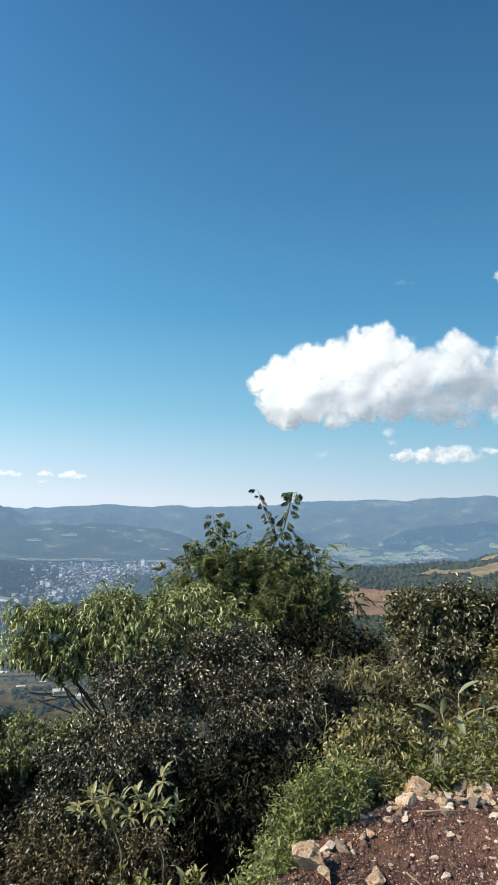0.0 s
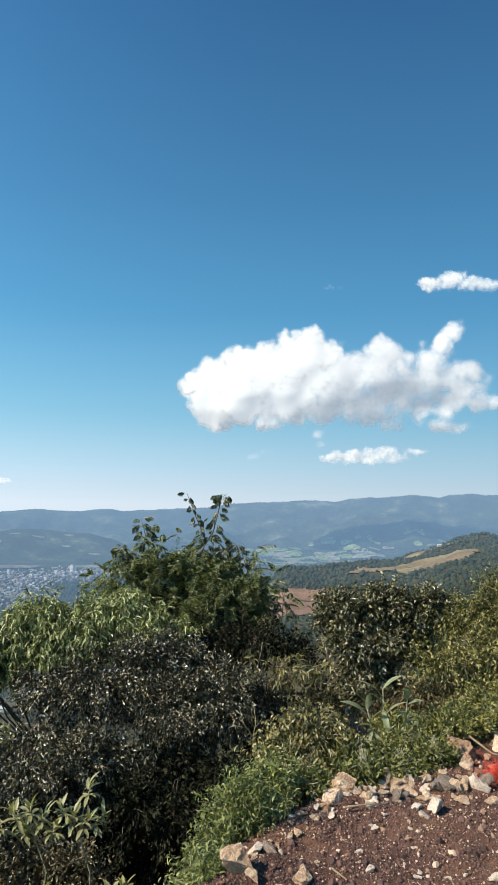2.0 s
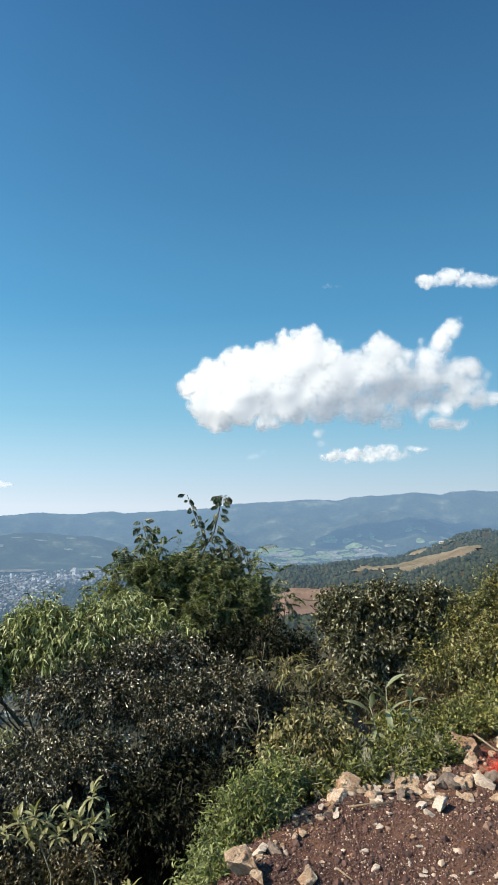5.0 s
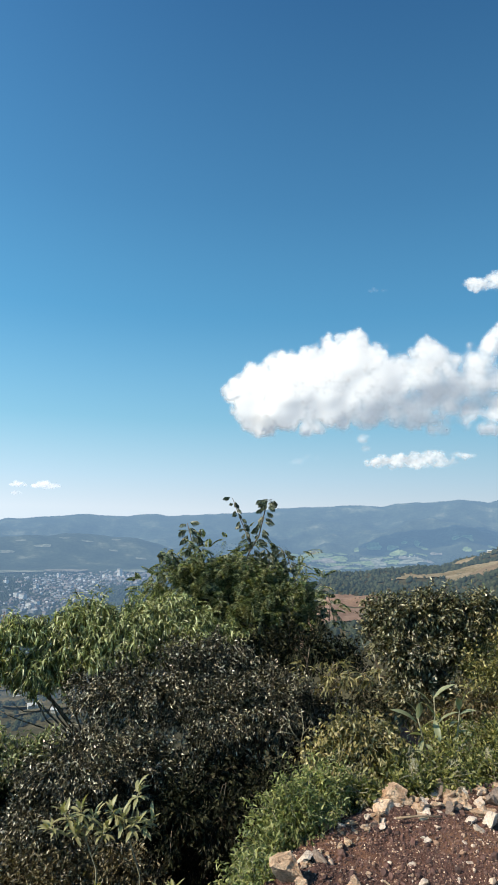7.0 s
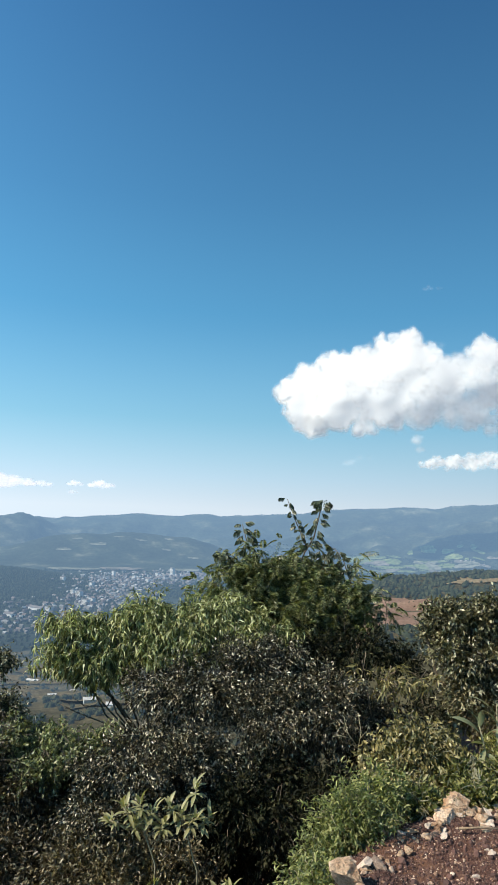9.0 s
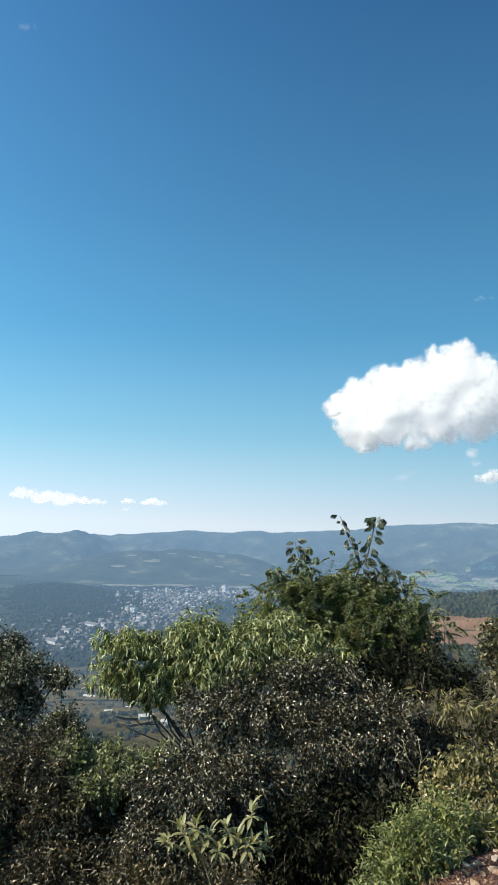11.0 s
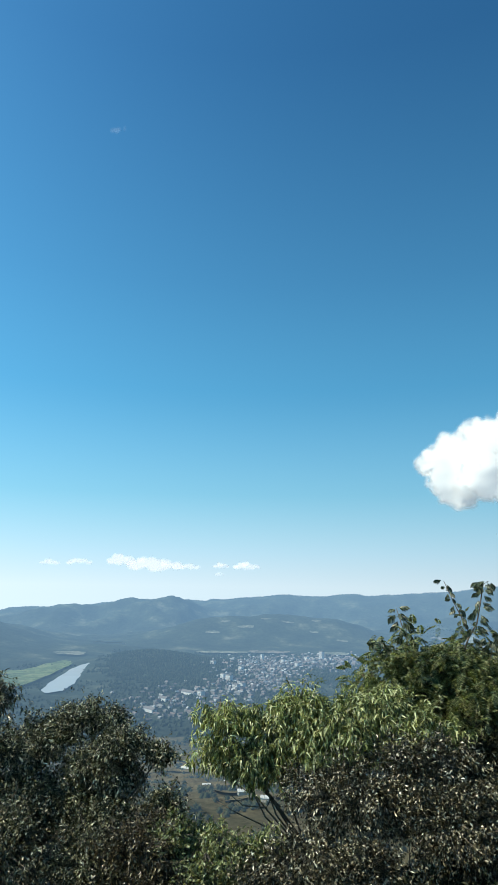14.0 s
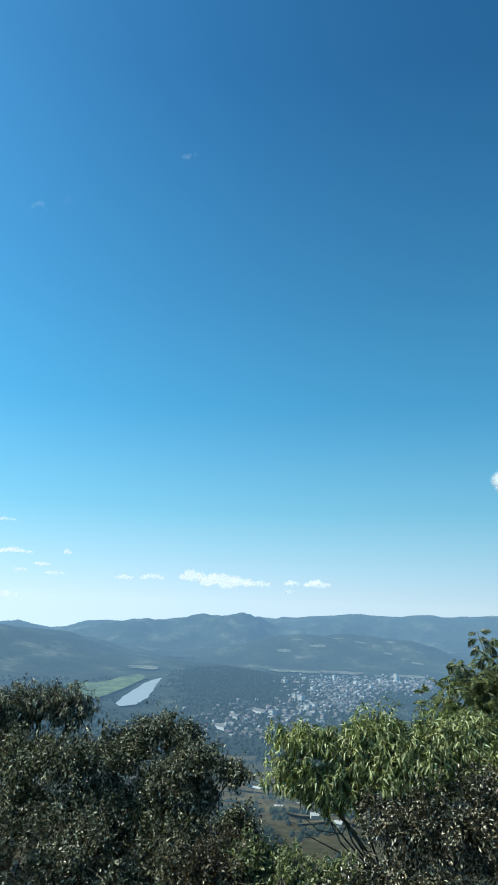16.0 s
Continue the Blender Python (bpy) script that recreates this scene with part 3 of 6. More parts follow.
RED_SOIL = earthy("ploughed_red_soil", [(0.3, (0.18, 0.11, 0.08)), (0.7, (0.26, 0.168, 0.124))], 0.03, 0.5, 0.95, 0.5, 0.3)
TAN_GRASS = earthy("dry_tan_pasture", [(0.3, (0.13, 0.108, 0.072)), (0.5, (0.22, 0.178, 0.125)), (0.72, (0.29, 0.24, 0.175))], 0.02, 0.4, 0.95, 0.4, 0.2)
DRY_SOIL = earthy("dry_brown_soil", [(0.3, (0.15, 0.11, 0.078)), (0.7, (0.21, 0.162, 0.117))], 0.04, 0.5, 0.95, 0.4, 0.2)
# these four fields hold their blue haze in the emission
BROWN_FIELD = distant("hazed_brown_stubble", [(0.3, (0.07, 0.06, 0.035)), (0.7, (0.13, 0.105, 0.065))], 0.02, 0.2, 300, 2000, 0.02, 0.17)
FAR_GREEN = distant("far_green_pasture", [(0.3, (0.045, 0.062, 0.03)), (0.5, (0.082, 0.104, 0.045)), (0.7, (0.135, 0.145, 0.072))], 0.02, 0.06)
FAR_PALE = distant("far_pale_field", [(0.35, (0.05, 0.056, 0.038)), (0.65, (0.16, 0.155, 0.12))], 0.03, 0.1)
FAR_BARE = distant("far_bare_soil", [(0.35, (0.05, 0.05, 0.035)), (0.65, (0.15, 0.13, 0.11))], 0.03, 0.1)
FAR_WATER, _n, _l, _b = material("river_water", 0.35, 0.5)
_b.inputs["Base Color"].default_value = (0.28, 0.28, 0.28, 1)
# haze before the river: an even blue emission on the water
_b.inputs["Emission Color"].default_value, _b.inputs["Emission Strength"].default_value = (*HAZE_GLOW, 1), 0.15
bumped(_n, _l, _b, noise_node(_n, _l, 0.25, 3).outputs[0], 0.15, 0.3)

draped("field", -10.3, 452, 33, 84, 4, RED_SOIL, "ploughed red field on a hillside spur", "field", 0.4, 1)
draped("field", -13.6, 405, 9, 30, 10, TAN_GRASS, "small strip of dry grass beside a ploughed field", "field", 1.0, 12)
draped("field", -18.6, 672, 40, 34, -14, TAN_GRASS, "dry tan pasture on a wooded spur", "field", 0.8, 2)
draped("field", -22.9, 668, 38, 56, -8, TAN_GRASS, "dry tan pasture on a wooded spur", "field", 0.8, 3)
draped("field", -23.3, 628, 26, 52, -6, DRY_SOIL, "bare brown patch in a dry pasture", "field", 1.3, 6, parts=16)
draped("field", -23.5, 840, 20, 16, 0, TAN_GRASS, "small dry clearing among trees", "field", 1.5, 4)
draped("field", -20.8, 860, 14, 12, 0, TAN_GRASS, "small dry clearing among trees", "field", 1.5, 5)
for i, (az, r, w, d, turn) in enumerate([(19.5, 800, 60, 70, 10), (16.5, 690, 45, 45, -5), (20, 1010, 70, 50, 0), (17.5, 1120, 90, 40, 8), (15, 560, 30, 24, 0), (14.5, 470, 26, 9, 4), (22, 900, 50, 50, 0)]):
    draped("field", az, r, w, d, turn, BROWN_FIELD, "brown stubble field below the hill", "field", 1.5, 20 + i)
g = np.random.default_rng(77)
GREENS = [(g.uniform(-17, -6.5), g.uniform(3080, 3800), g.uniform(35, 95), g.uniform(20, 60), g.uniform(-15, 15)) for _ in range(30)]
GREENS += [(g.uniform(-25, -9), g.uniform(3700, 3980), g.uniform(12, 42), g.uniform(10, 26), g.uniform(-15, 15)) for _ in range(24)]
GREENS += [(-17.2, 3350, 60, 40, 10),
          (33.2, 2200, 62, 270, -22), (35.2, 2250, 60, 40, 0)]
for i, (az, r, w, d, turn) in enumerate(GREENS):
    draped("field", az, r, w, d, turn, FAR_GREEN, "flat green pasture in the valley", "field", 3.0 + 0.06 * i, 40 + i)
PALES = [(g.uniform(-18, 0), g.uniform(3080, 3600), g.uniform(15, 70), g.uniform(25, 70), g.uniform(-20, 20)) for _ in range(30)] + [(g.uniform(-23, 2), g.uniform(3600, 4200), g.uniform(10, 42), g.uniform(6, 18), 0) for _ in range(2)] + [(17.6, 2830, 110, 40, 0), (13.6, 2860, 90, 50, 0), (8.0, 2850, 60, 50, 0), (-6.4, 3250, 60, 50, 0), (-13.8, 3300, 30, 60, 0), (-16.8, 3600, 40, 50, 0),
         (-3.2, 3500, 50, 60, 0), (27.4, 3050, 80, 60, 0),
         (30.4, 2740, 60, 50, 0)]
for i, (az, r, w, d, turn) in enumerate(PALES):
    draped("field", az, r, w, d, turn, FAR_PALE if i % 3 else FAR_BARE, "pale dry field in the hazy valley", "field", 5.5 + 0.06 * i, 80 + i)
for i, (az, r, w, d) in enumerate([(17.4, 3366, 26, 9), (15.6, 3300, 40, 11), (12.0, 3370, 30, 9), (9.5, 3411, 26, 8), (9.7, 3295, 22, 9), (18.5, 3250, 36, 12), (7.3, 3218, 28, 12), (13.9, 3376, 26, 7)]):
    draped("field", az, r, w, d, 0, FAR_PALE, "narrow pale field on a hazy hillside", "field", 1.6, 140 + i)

# the river, widening towards the hill
h = Heap()
mid = [(32.1, 1835, 4), (31.67, 1868, 29), (31.0, 1988, 37), (30.4, 2129, 32), (29.77, 2258, 24), (29.29, 2332, 12), (28.84, 2376, 3)]
rows = []
for k in range(81):
    u = k / 80 * (len(mid) - 1)
    az, r, w = (np.interp(u, range(len(mid)), [m[q] for m in mid]) for q in range(3))
    w = w * (1 + 0.05 * math.sin(k * 0.5) + 0.03 * math.sin(k * 1.7))
    x, y = bearing(az, r)
    z = max(-276.0, max(float(land(x + q * w, y)) for q in (-1, 0, 1)) + 0.5)
    rows.append([(x - w * 0.92, y - w * 0.35, z), (x + w * 0.92, y + w * 0.35, z)])
tris = [t for k in range(80) for t in ((2 * k, 2 * k + 1, 2 * k + 3), (2 * k, 2 * k + 3, 2 * k + 2))]
h.add(np.array(rows).reshape(-1, 3), tris)
tagged(part("river", h.mesh("river", FAR_WATER, True)), "calm pale river bending through green fields", "river", kind="structure")

# woods: clumps of leafy triangles on each crown, one object for each stretch
_bm = bmesh.new()
bmesh.ops.create_icosphere(_bm, subdivisions=1, radius=1)
ICO_V = np.array([v.co[:] for v in _bm.verts])
ICO_T = np.array([[v.index for v in f.verts] for f in _bm.faces])
_bm.free()


def woods(name, n, az, r, size, tufts, mat, label, seed, clear=(), power=0.5, density=None, leaf=1.0, oval=False):
    g = np.random.default_rng(seed)
    a = g.uniform(*az, n)
    rr = (r[0] ** (1 / power) + g.random(n) * (r[1] ** (1 / power) - r[0] ** (1 / power))) ** power
    x, y = -rr * np.sin(np.radians(a)), rr * np.cos(np.radians(a))
    keep = np.ones(n, bool)
    for ca, cr, w, d in clear:
        keep &= ~((np.abs(np.radians(a - ca)) * rr < w) & (np.abs(rr - cr) < d))
    if oval:
        keep &= ((a - sum(az) / 2) / (az[1] - az[0]) * 2) ** 2 + ((rr - sum(r) / 2) / (r[1] - r[0]) * 2) ** 2 < 0.85 + 0.35 * waves(x, y, 90, seed)
    if density:
        keep &= waves(x, y, density, seed) > -0.15
    x, y = x[keep], y[keep]
    n = len(x)
    s = g.uniform(size[0], size[1], n)
    z = land(x, y) + s * 0.75
    h = Heap()
    eye = np.repeat(np.eye(3)[None], n, 0)
    rough = ICO_V * (1 + 0.25 * np.sin(ICO_V[:, :1] * 9 + ICO_V[:, 1:2] * 7 + ICO_V[:, 2:] * 5))
    h.spread(rough, ICO_T, np.stack([x, y, z], 1), eye, np.stack([s * 0.75, s * 0.75, s * g.uniform(0.65, 1.0, n)], 1) * (0.7 if leaf < 1 else 1))
    if tufts:
        d = unit(g.normal(size=(n * tufts, 3)))
        d[:, 2] = np.abs(d[:, 2]) * 0.9 - 0.15
        S = np.repeat(s, tufts)
        p = np.repeat(np.stack([x, y, z], 1), tufts, 0) + d * (S * g.uniform(0.65, 1.25, n * tufts))[:, None]
        h.spread([(-0.5, 0, 0), (0.5, 0.1, 0), (0, 0.7, 0.1)], [(0, 1, 2)], p, leaf_axes(unit(g.normal(size=d.shape)), g, 2), np.repeat((S * leaf * g.uniform(0.25, 0.5, n * tufts))[:, None], 3, 1))
    return tagged(part(name, h.mesh(name, mat)), label, "woods", kind="stuff")


CLEAR = [(-10.3, 448, 31, 84), (-18.6, 664, 36, 34), (-22.9, 655, 37, 62), (-23.5, 840, 16, 14), (-20.8, 860, 11, 10)]
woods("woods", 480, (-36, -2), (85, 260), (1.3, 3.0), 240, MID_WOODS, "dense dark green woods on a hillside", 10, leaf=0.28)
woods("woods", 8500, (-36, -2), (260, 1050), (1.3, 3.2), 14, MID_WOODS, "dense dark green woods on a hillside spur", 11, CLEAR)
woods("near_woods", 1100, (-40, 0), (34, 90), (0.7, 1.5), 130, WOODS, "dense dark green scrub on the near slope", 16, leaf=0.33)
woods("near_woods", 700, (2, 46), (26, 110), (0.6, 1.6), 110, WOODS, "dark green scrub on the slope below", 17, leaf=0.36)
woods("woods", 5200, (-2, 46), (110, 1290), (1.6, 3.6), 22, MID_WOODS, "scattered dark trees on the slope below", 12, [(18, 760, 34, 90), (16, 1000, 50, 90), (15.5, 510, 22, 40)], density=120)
RIVER_CLEAR = [(31.9, 1850, 40, 60), (31.0, 1988, 46, 80), (30.4, 2130, 40, 80), (29.8, 2258, 31, 80), (29.2, 2340, 20, 60)]
# far canopies emit the same blue haze
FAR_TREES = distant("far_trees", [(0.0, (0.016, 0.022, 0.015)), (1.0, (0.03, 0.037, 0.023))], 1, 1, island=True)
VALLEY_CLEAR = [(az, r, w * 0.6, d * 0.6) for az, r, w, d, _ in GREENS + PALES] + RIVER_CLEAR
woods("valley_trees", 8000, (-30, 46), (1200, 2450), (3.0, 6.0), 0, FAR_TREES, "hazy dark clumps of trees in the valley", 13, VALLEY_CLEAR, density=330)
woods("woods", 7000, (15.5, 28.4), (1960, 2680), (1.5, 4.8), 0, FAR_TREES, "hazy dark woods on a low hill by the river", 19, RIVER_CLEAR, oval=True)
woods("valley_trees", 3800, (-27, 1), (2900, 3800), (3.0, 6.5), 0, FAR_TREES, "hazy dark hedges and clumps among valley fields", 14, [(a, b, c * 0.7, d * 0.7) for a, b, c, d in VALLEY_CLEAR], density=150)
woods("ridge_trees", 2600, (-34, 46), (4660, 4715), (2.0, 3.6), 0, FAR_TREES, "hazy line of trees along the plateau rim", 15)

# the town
# walls, roofs and windows of the town carry the haze as emission too
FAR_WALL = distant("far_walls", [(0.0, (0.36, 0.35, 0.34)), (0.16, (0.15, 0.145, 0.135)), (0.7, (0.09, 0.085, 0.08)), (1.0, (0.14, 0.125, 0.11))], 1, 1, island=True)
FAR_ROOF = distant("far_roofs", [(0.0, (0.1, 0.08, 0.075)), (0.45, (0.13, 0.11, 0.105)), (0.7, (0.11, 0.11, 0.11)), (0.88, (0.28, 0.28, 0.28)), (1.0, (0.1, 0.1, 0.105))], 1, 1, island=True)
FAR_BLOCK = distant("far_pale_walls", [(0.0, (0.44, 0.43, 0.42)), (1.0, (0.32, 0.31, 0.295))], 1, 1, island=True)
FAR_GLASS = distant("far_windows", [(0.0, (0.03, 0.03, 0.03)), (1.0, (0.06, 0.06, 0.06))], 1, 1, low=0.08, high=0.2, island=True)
HOUSE_V = [(-1, -1, 0), (1, -1, 0), (1, 1, 0), (-1, 1, 0), (-1, -1, 1), (1, -1, 1), (1, 1, 1), (-1, 1, 1)]
HOUSE_T = [(0, 1, 5), (0, 5, 4), (1, 2, 6), (1, 6, 5), (2, 3, 7), (2, 7, 6), (3, 0, 4), (3, 4, 7)]
ROOF_V = [(-1.1, -1.12, 1), (1.1, -1.12, 1), (1.1, 1.12, 1), (-1.1, 1.12, 1), (-1.1, 0, 1.55), (1.1, 0, 1.55)]
ROOF_T = [(0, 1, 5), (0, 5, 4), (2, 3, 4), (2, 4, 5), (0, 4, 3), (1, 2, 5), (0, 3, 2), (0, 2, 1)]


def turned(angle):
    c, s = np.cos(angle), np.sin(angle)
    o, z = np.ones_like(c), np.zeros_like(c)
    return np.stack([np.stack([c, s, z], 1), np.stack([-s, c, z], 1), np.stack([z, z, o], 1)], 1)


def town(n, seed, spots, height, label):
    g = np.random.default_rng(seed)
    k = g.choice(len(spots), n, p=np.array([s[4] for s in spots]) / sum(s[4] for s in spots))
    az = np.array([spots[i][0] for i in k]) + g.normal(size=n) * np.array([spots[i][1] for i in k])
    r = np.array([spots[i][2] for i in k]) + g.normal(size=n) * np.array([spots[i][3] for i in k])
    r = np.clip(r, 1320, 3700)
    x, y = -r * np.sin(np.radians(az)), r * np.cos(np.radians(az))
    street = 22
    x, y = np.round(x / street) * street + g.uniform(-7, 7, n), np.round(y / (street * 1.6)) * street * 1.6 + g.uniform(-10, 10, n)
    pos = np.stack([x, y, land(x, y) - 1], 1)
    axes = turned(g.choice([-0.45, -0.45 + math.pi / 2], n) + g.normal(size=n) * 0.06)
    size = np.stack([3 + 6 * g.random(n) ** 2.5, g.uniform(2.8, 4.8, n), g.uniform(*height, n)], 1)
    top = thing("town_houses", 0, 0, 0, label, "houses", kind="stuff")
    for nm, v, t, m in (("walls", HOUSE_V, HOUSE_T, FAR_WALL), ("roofs", ROOF_V, ROOF_T, FAR_ROOF)):
        h = Heap()
        h.spread(v, t, pos, axes, size)
        tagged(part(nm, h.mesh(nm, m), top), kind="stuff")


TOWN_SPOTS = [(9.5, 2.0, 2560, 130, 5), (13.5, 2.0, 2480, 150, 5), (14, 1.6, 2250, 160, 5), (15, 2.2, 1950, 120, 4), (19, 2.2, 1760, 110, 1.8), (23, 1.5, 1720, 90, 1), (22.5, 1.5, 1600, 90, 0.8), (7, 1.2, 2680, 90, 2),
              (-9, 2.5, 3250, 120, 0.5), (-17, 2.0, 3500, 90, 0.4)]
woods("town_trees", 4200, (5, 27), (1400, 2850), (2.5, 5.0), 0, FAR_TREES, "hazy dark street trees among the town's houses", 18)
town(1050, 31, TOWN_SPOTS, (3.5, 7.0), "pale houses of a town spread over the valley floor")


def block(az, r, w, d, hgt, floors, label, turn=-0.5, roof_low=True):
    """An apartment or works building far off: walls, a flat roof with a rim, rows of windows."""
    x, y = bearing(az, r)
    z = float(land(x, y)) - 1
    top = thing("apartment_building" if floors > 2 else "works_hall", x, y, z, label, "building", "town buildings")
    top.rotation_euler = (0, 0, turn)
    h = Heap()
    h.spread(HOUSE_V, HOUSE_T, np.zeros((1, 3)), np.eye(3)[None], np.array([[w / 2, d / 2, hgt]]))
    part("wall", h.mesh("wall", FAR_BLOCK), top)
    h = Heap()
    h.spread(ROOF_V if floors < 3 else [(-1.05, -1.05, 0), (1.05, -1.05, 0), (1.05, 1.05, 0), (-1.05, 1.05, 0), (-1, -1, 0.05), (1, -1, 0.05), (1, 1, 0.05), (-1, 1, 0.05)],
             ROOF_T if floors < 3 else HOUSE_T + [(4, 5, 6), (4, 6, 7)], np.array([[0, 0, 0 if floors < 3 else hgt]]), np.eye(3)[None], np.array([[w / 2, d / 2, hgt]]))
    part("roof", h.mesh("roof", FAR_ROOF), top)
    if floors > 2:
        me = None
        for f in range(floors):
            for q in range(max(2, int(w // 4))):
                if me is None:
                    hw = Heap()
                    hw.spread(HOUSE_V, HOUSE_T, np.zeros((1, 3)), np.eye(3)[None], np.array([[1.0, 0.1, 1.5]]))
                    me = hw.mesh("window", FAR_GLASS)
                ob = part("window", me, top)
                ob.location = (-w / 2 + (q + 0.5) * w / max(2, int(w // 4)), -d / 2 - 0.06, 1.2 + f * hgt / floors)


block(9.1, 2650, 16, 14, 34, 11, "tall pale apartment tower above the town's roofs")
block(14.2, 2600, 10, 10, 22, 7, "narrow pale apartment block in the town")
for az, r, w, d, hh, f in [(17.0, 2040, 20, 14, 17, 5), (17.5, 2060, 14, 14, 18, 6), (16.4, 1880, 20, 14, 15, 4), (15.9, 1930, 18, 12, 12, 4), (20.4, 1790, 46, 16, 8, 2), (19.4, 1770, 18, 14, 14, 4), (16.0, 2230, 14, 12, 13, 4),
                           (12.4, 2500, 14, 12, 15, 5), (11.2, 2400, 14, 12, 14, 4), (18.4, 2300, 16, 12, 12, 4), (13.2, 2250, 18, 12, 12, 4), (22.5, 1700, 30, 14, 8, 2), (23.6, 1560, 34, 14, 8, 2), (10.4, 2620, 14, 10, 16, 5)]:
    block(az, r, w, d, hh, f, "pale concrete apartment block in the town" if f > 2 else "long low works hall with a metal roof")

# small buildings on the slope below
WHITE_ROOF = earthy("white_metal_roof", [(0.3, (0.4, 0.4, 0.4)), (0.7, (0.55, 0.55, 0.54))], 0.3, 3, 0.5, 0.2, 0.02)
PLASTER = earthy("pale_plaster", [(0.3, (0.5, 0.47, 0.42)), (0.7, (0.66, 0.63, 0.58))], 0.4, 5, 0.9, 0.2, 0.02)
for az, r, w, d, turn in [(15.6, 505, 9, 5, 0.4), (13.9, 450, 5, 4, 0.1), (18.7, 760, 9, 5, 0.3), (20.3, 1000, 18, 7, -0.2), (17.0, 880, 8, 5, 0.5), (16.0, 1150, 20, 7, 0.1), (-18.8, 925, 12, 7, 0.2), (-23, 880, 10, 6, 0.1)]:
    x, y = bearing(az, r)
    top = thing("farm_building", x, y, float(land(x, y)) - 0.4, "low farm building with a white metal roof", "building", "farm buildings")
    top.rotation_euler = (0, 0, turn)
    for nm, v, t, m in (("wall", HOUSE_V, HOUSE_T, PLASTER), ("roof", ROOF_V, ROOF_T, WHITE_ROOF)):
        h = Heap()
        h.spread(v, t, np.zeros((1, 3)), np.eye(3)[None], np.array([[w / 2, d / 2, 2.8]]))
        part(nm, h.mesh(nm, m), top)

# ---- clouds: billowing bodies with thin ragged rims, lit by the sun, the sky and an emitted glow ----
def billow(x, y, seed, scale, octaves=6, sharp=True):
    """Lumps upon lumps, about 0 to 1, from smooth random lattices."""
    g = np.random.default_rng(seed)
    out, amp, total = 0, 1.0, 0.0
    for o in range(octaves):
        grid = g.random((128, 128))
        turn = g.uniform(0, 6.28)
        p, q = (x * math.cos(turn) - y * math.sin(turn)) / scale + 500.3, (x * math.sin(turn) + y * math.cos(turn)) / scale + 500.7
        i, j = np.floor(p).astype(int), np.floor(q).astype(int)
        u, v = p - i, q - j
        u, v = u * u * u * (u * (u * 6 - 15) + 10), v * v * v * (v * (v * 6 - 15) + 10)
        i, j, k, m = i % 128, j % 128, (i + 1) % 128, (j + 1) % 128
        f = (grid[i, j] * (1 - u) + grid[k, j] * u) * (1 - v) + (grid[i, m] * (1 - u) + grid[k, m] * u) * v
        f = 1 - np.abs(2 * f - 1) if sharp else f
        out, total = out + amp * f, total + amp
        amp, scale = amp * 0.55, scale * 0.5
    return out / total


def cloud_white(name, white, glow):
    """Soft shading, part of the light coming through from behind, and an added emission in place of the scatter among
    the droplets.
    """
    m, nodes, links, b = material(name, 1.0, 0.0)
    b.inputs["Base Color"].default_value = (white, white, white, 1)
    g = nodes.new("ShaderNodeAttribute")
    g.attribute_name = "heaped_normal"
    links.new(g.outputs["Vector"], b.inputs["Normal"])
    t, s1, s2 = nodes.new("ShaderNodeBsdfTranslucent"), nodes.new("ShaderNodeMixShader"), nodes.new("ShaderNodeMixShader")
    clear, thin = nodes.new("ShaderNodeBsdfTransparent"), nodes.new("ShaderNodeAttribute")
    t.inputs["Color"].default_value = (white, white, white, 1)
    links.new(g.outputs["Vector"], t.inputs["Normal"])
    thin.attribute_name = "thickness"
    s1.inputs[0].default_value = 0.3
    b.inputs["Emission Color"].default_value, b.inputs["Emission Strength"].default_value = (0.95, 0.94, 0.96, 1), glow
    links.new(b.outputs[0], s1.inputs[1])
    links.new(t.outputs[0], s1.inputs[2])
    links.new(thin.outputs["Fac"], s2.inputs[0])
    links.new(clear.outputs[0], s2.inputs[1])
    links.new(s1.outputs[0], s2.inputs[2])
    links.new(s2.outputs[0], nodes["Material Output"].inputs["Surface"])
    return m


CLOUD, THIN_CLOUD = cloud_white("cloud_white", 0.63, 0.29), cloud_white("thin_cloud_white", 0.5, 0.86)


def smoothed(a, n):
    """A few passes of a small blur."""
    for _ in range(n):
        a = (np.roll(a, 1, 0) + 2 * a + np.roll(a, -1, 0)) / 4
        a = (np.roll(a, 1, 1) + 2 * a + np.roll(a, -1, 1)) / 4
    return a


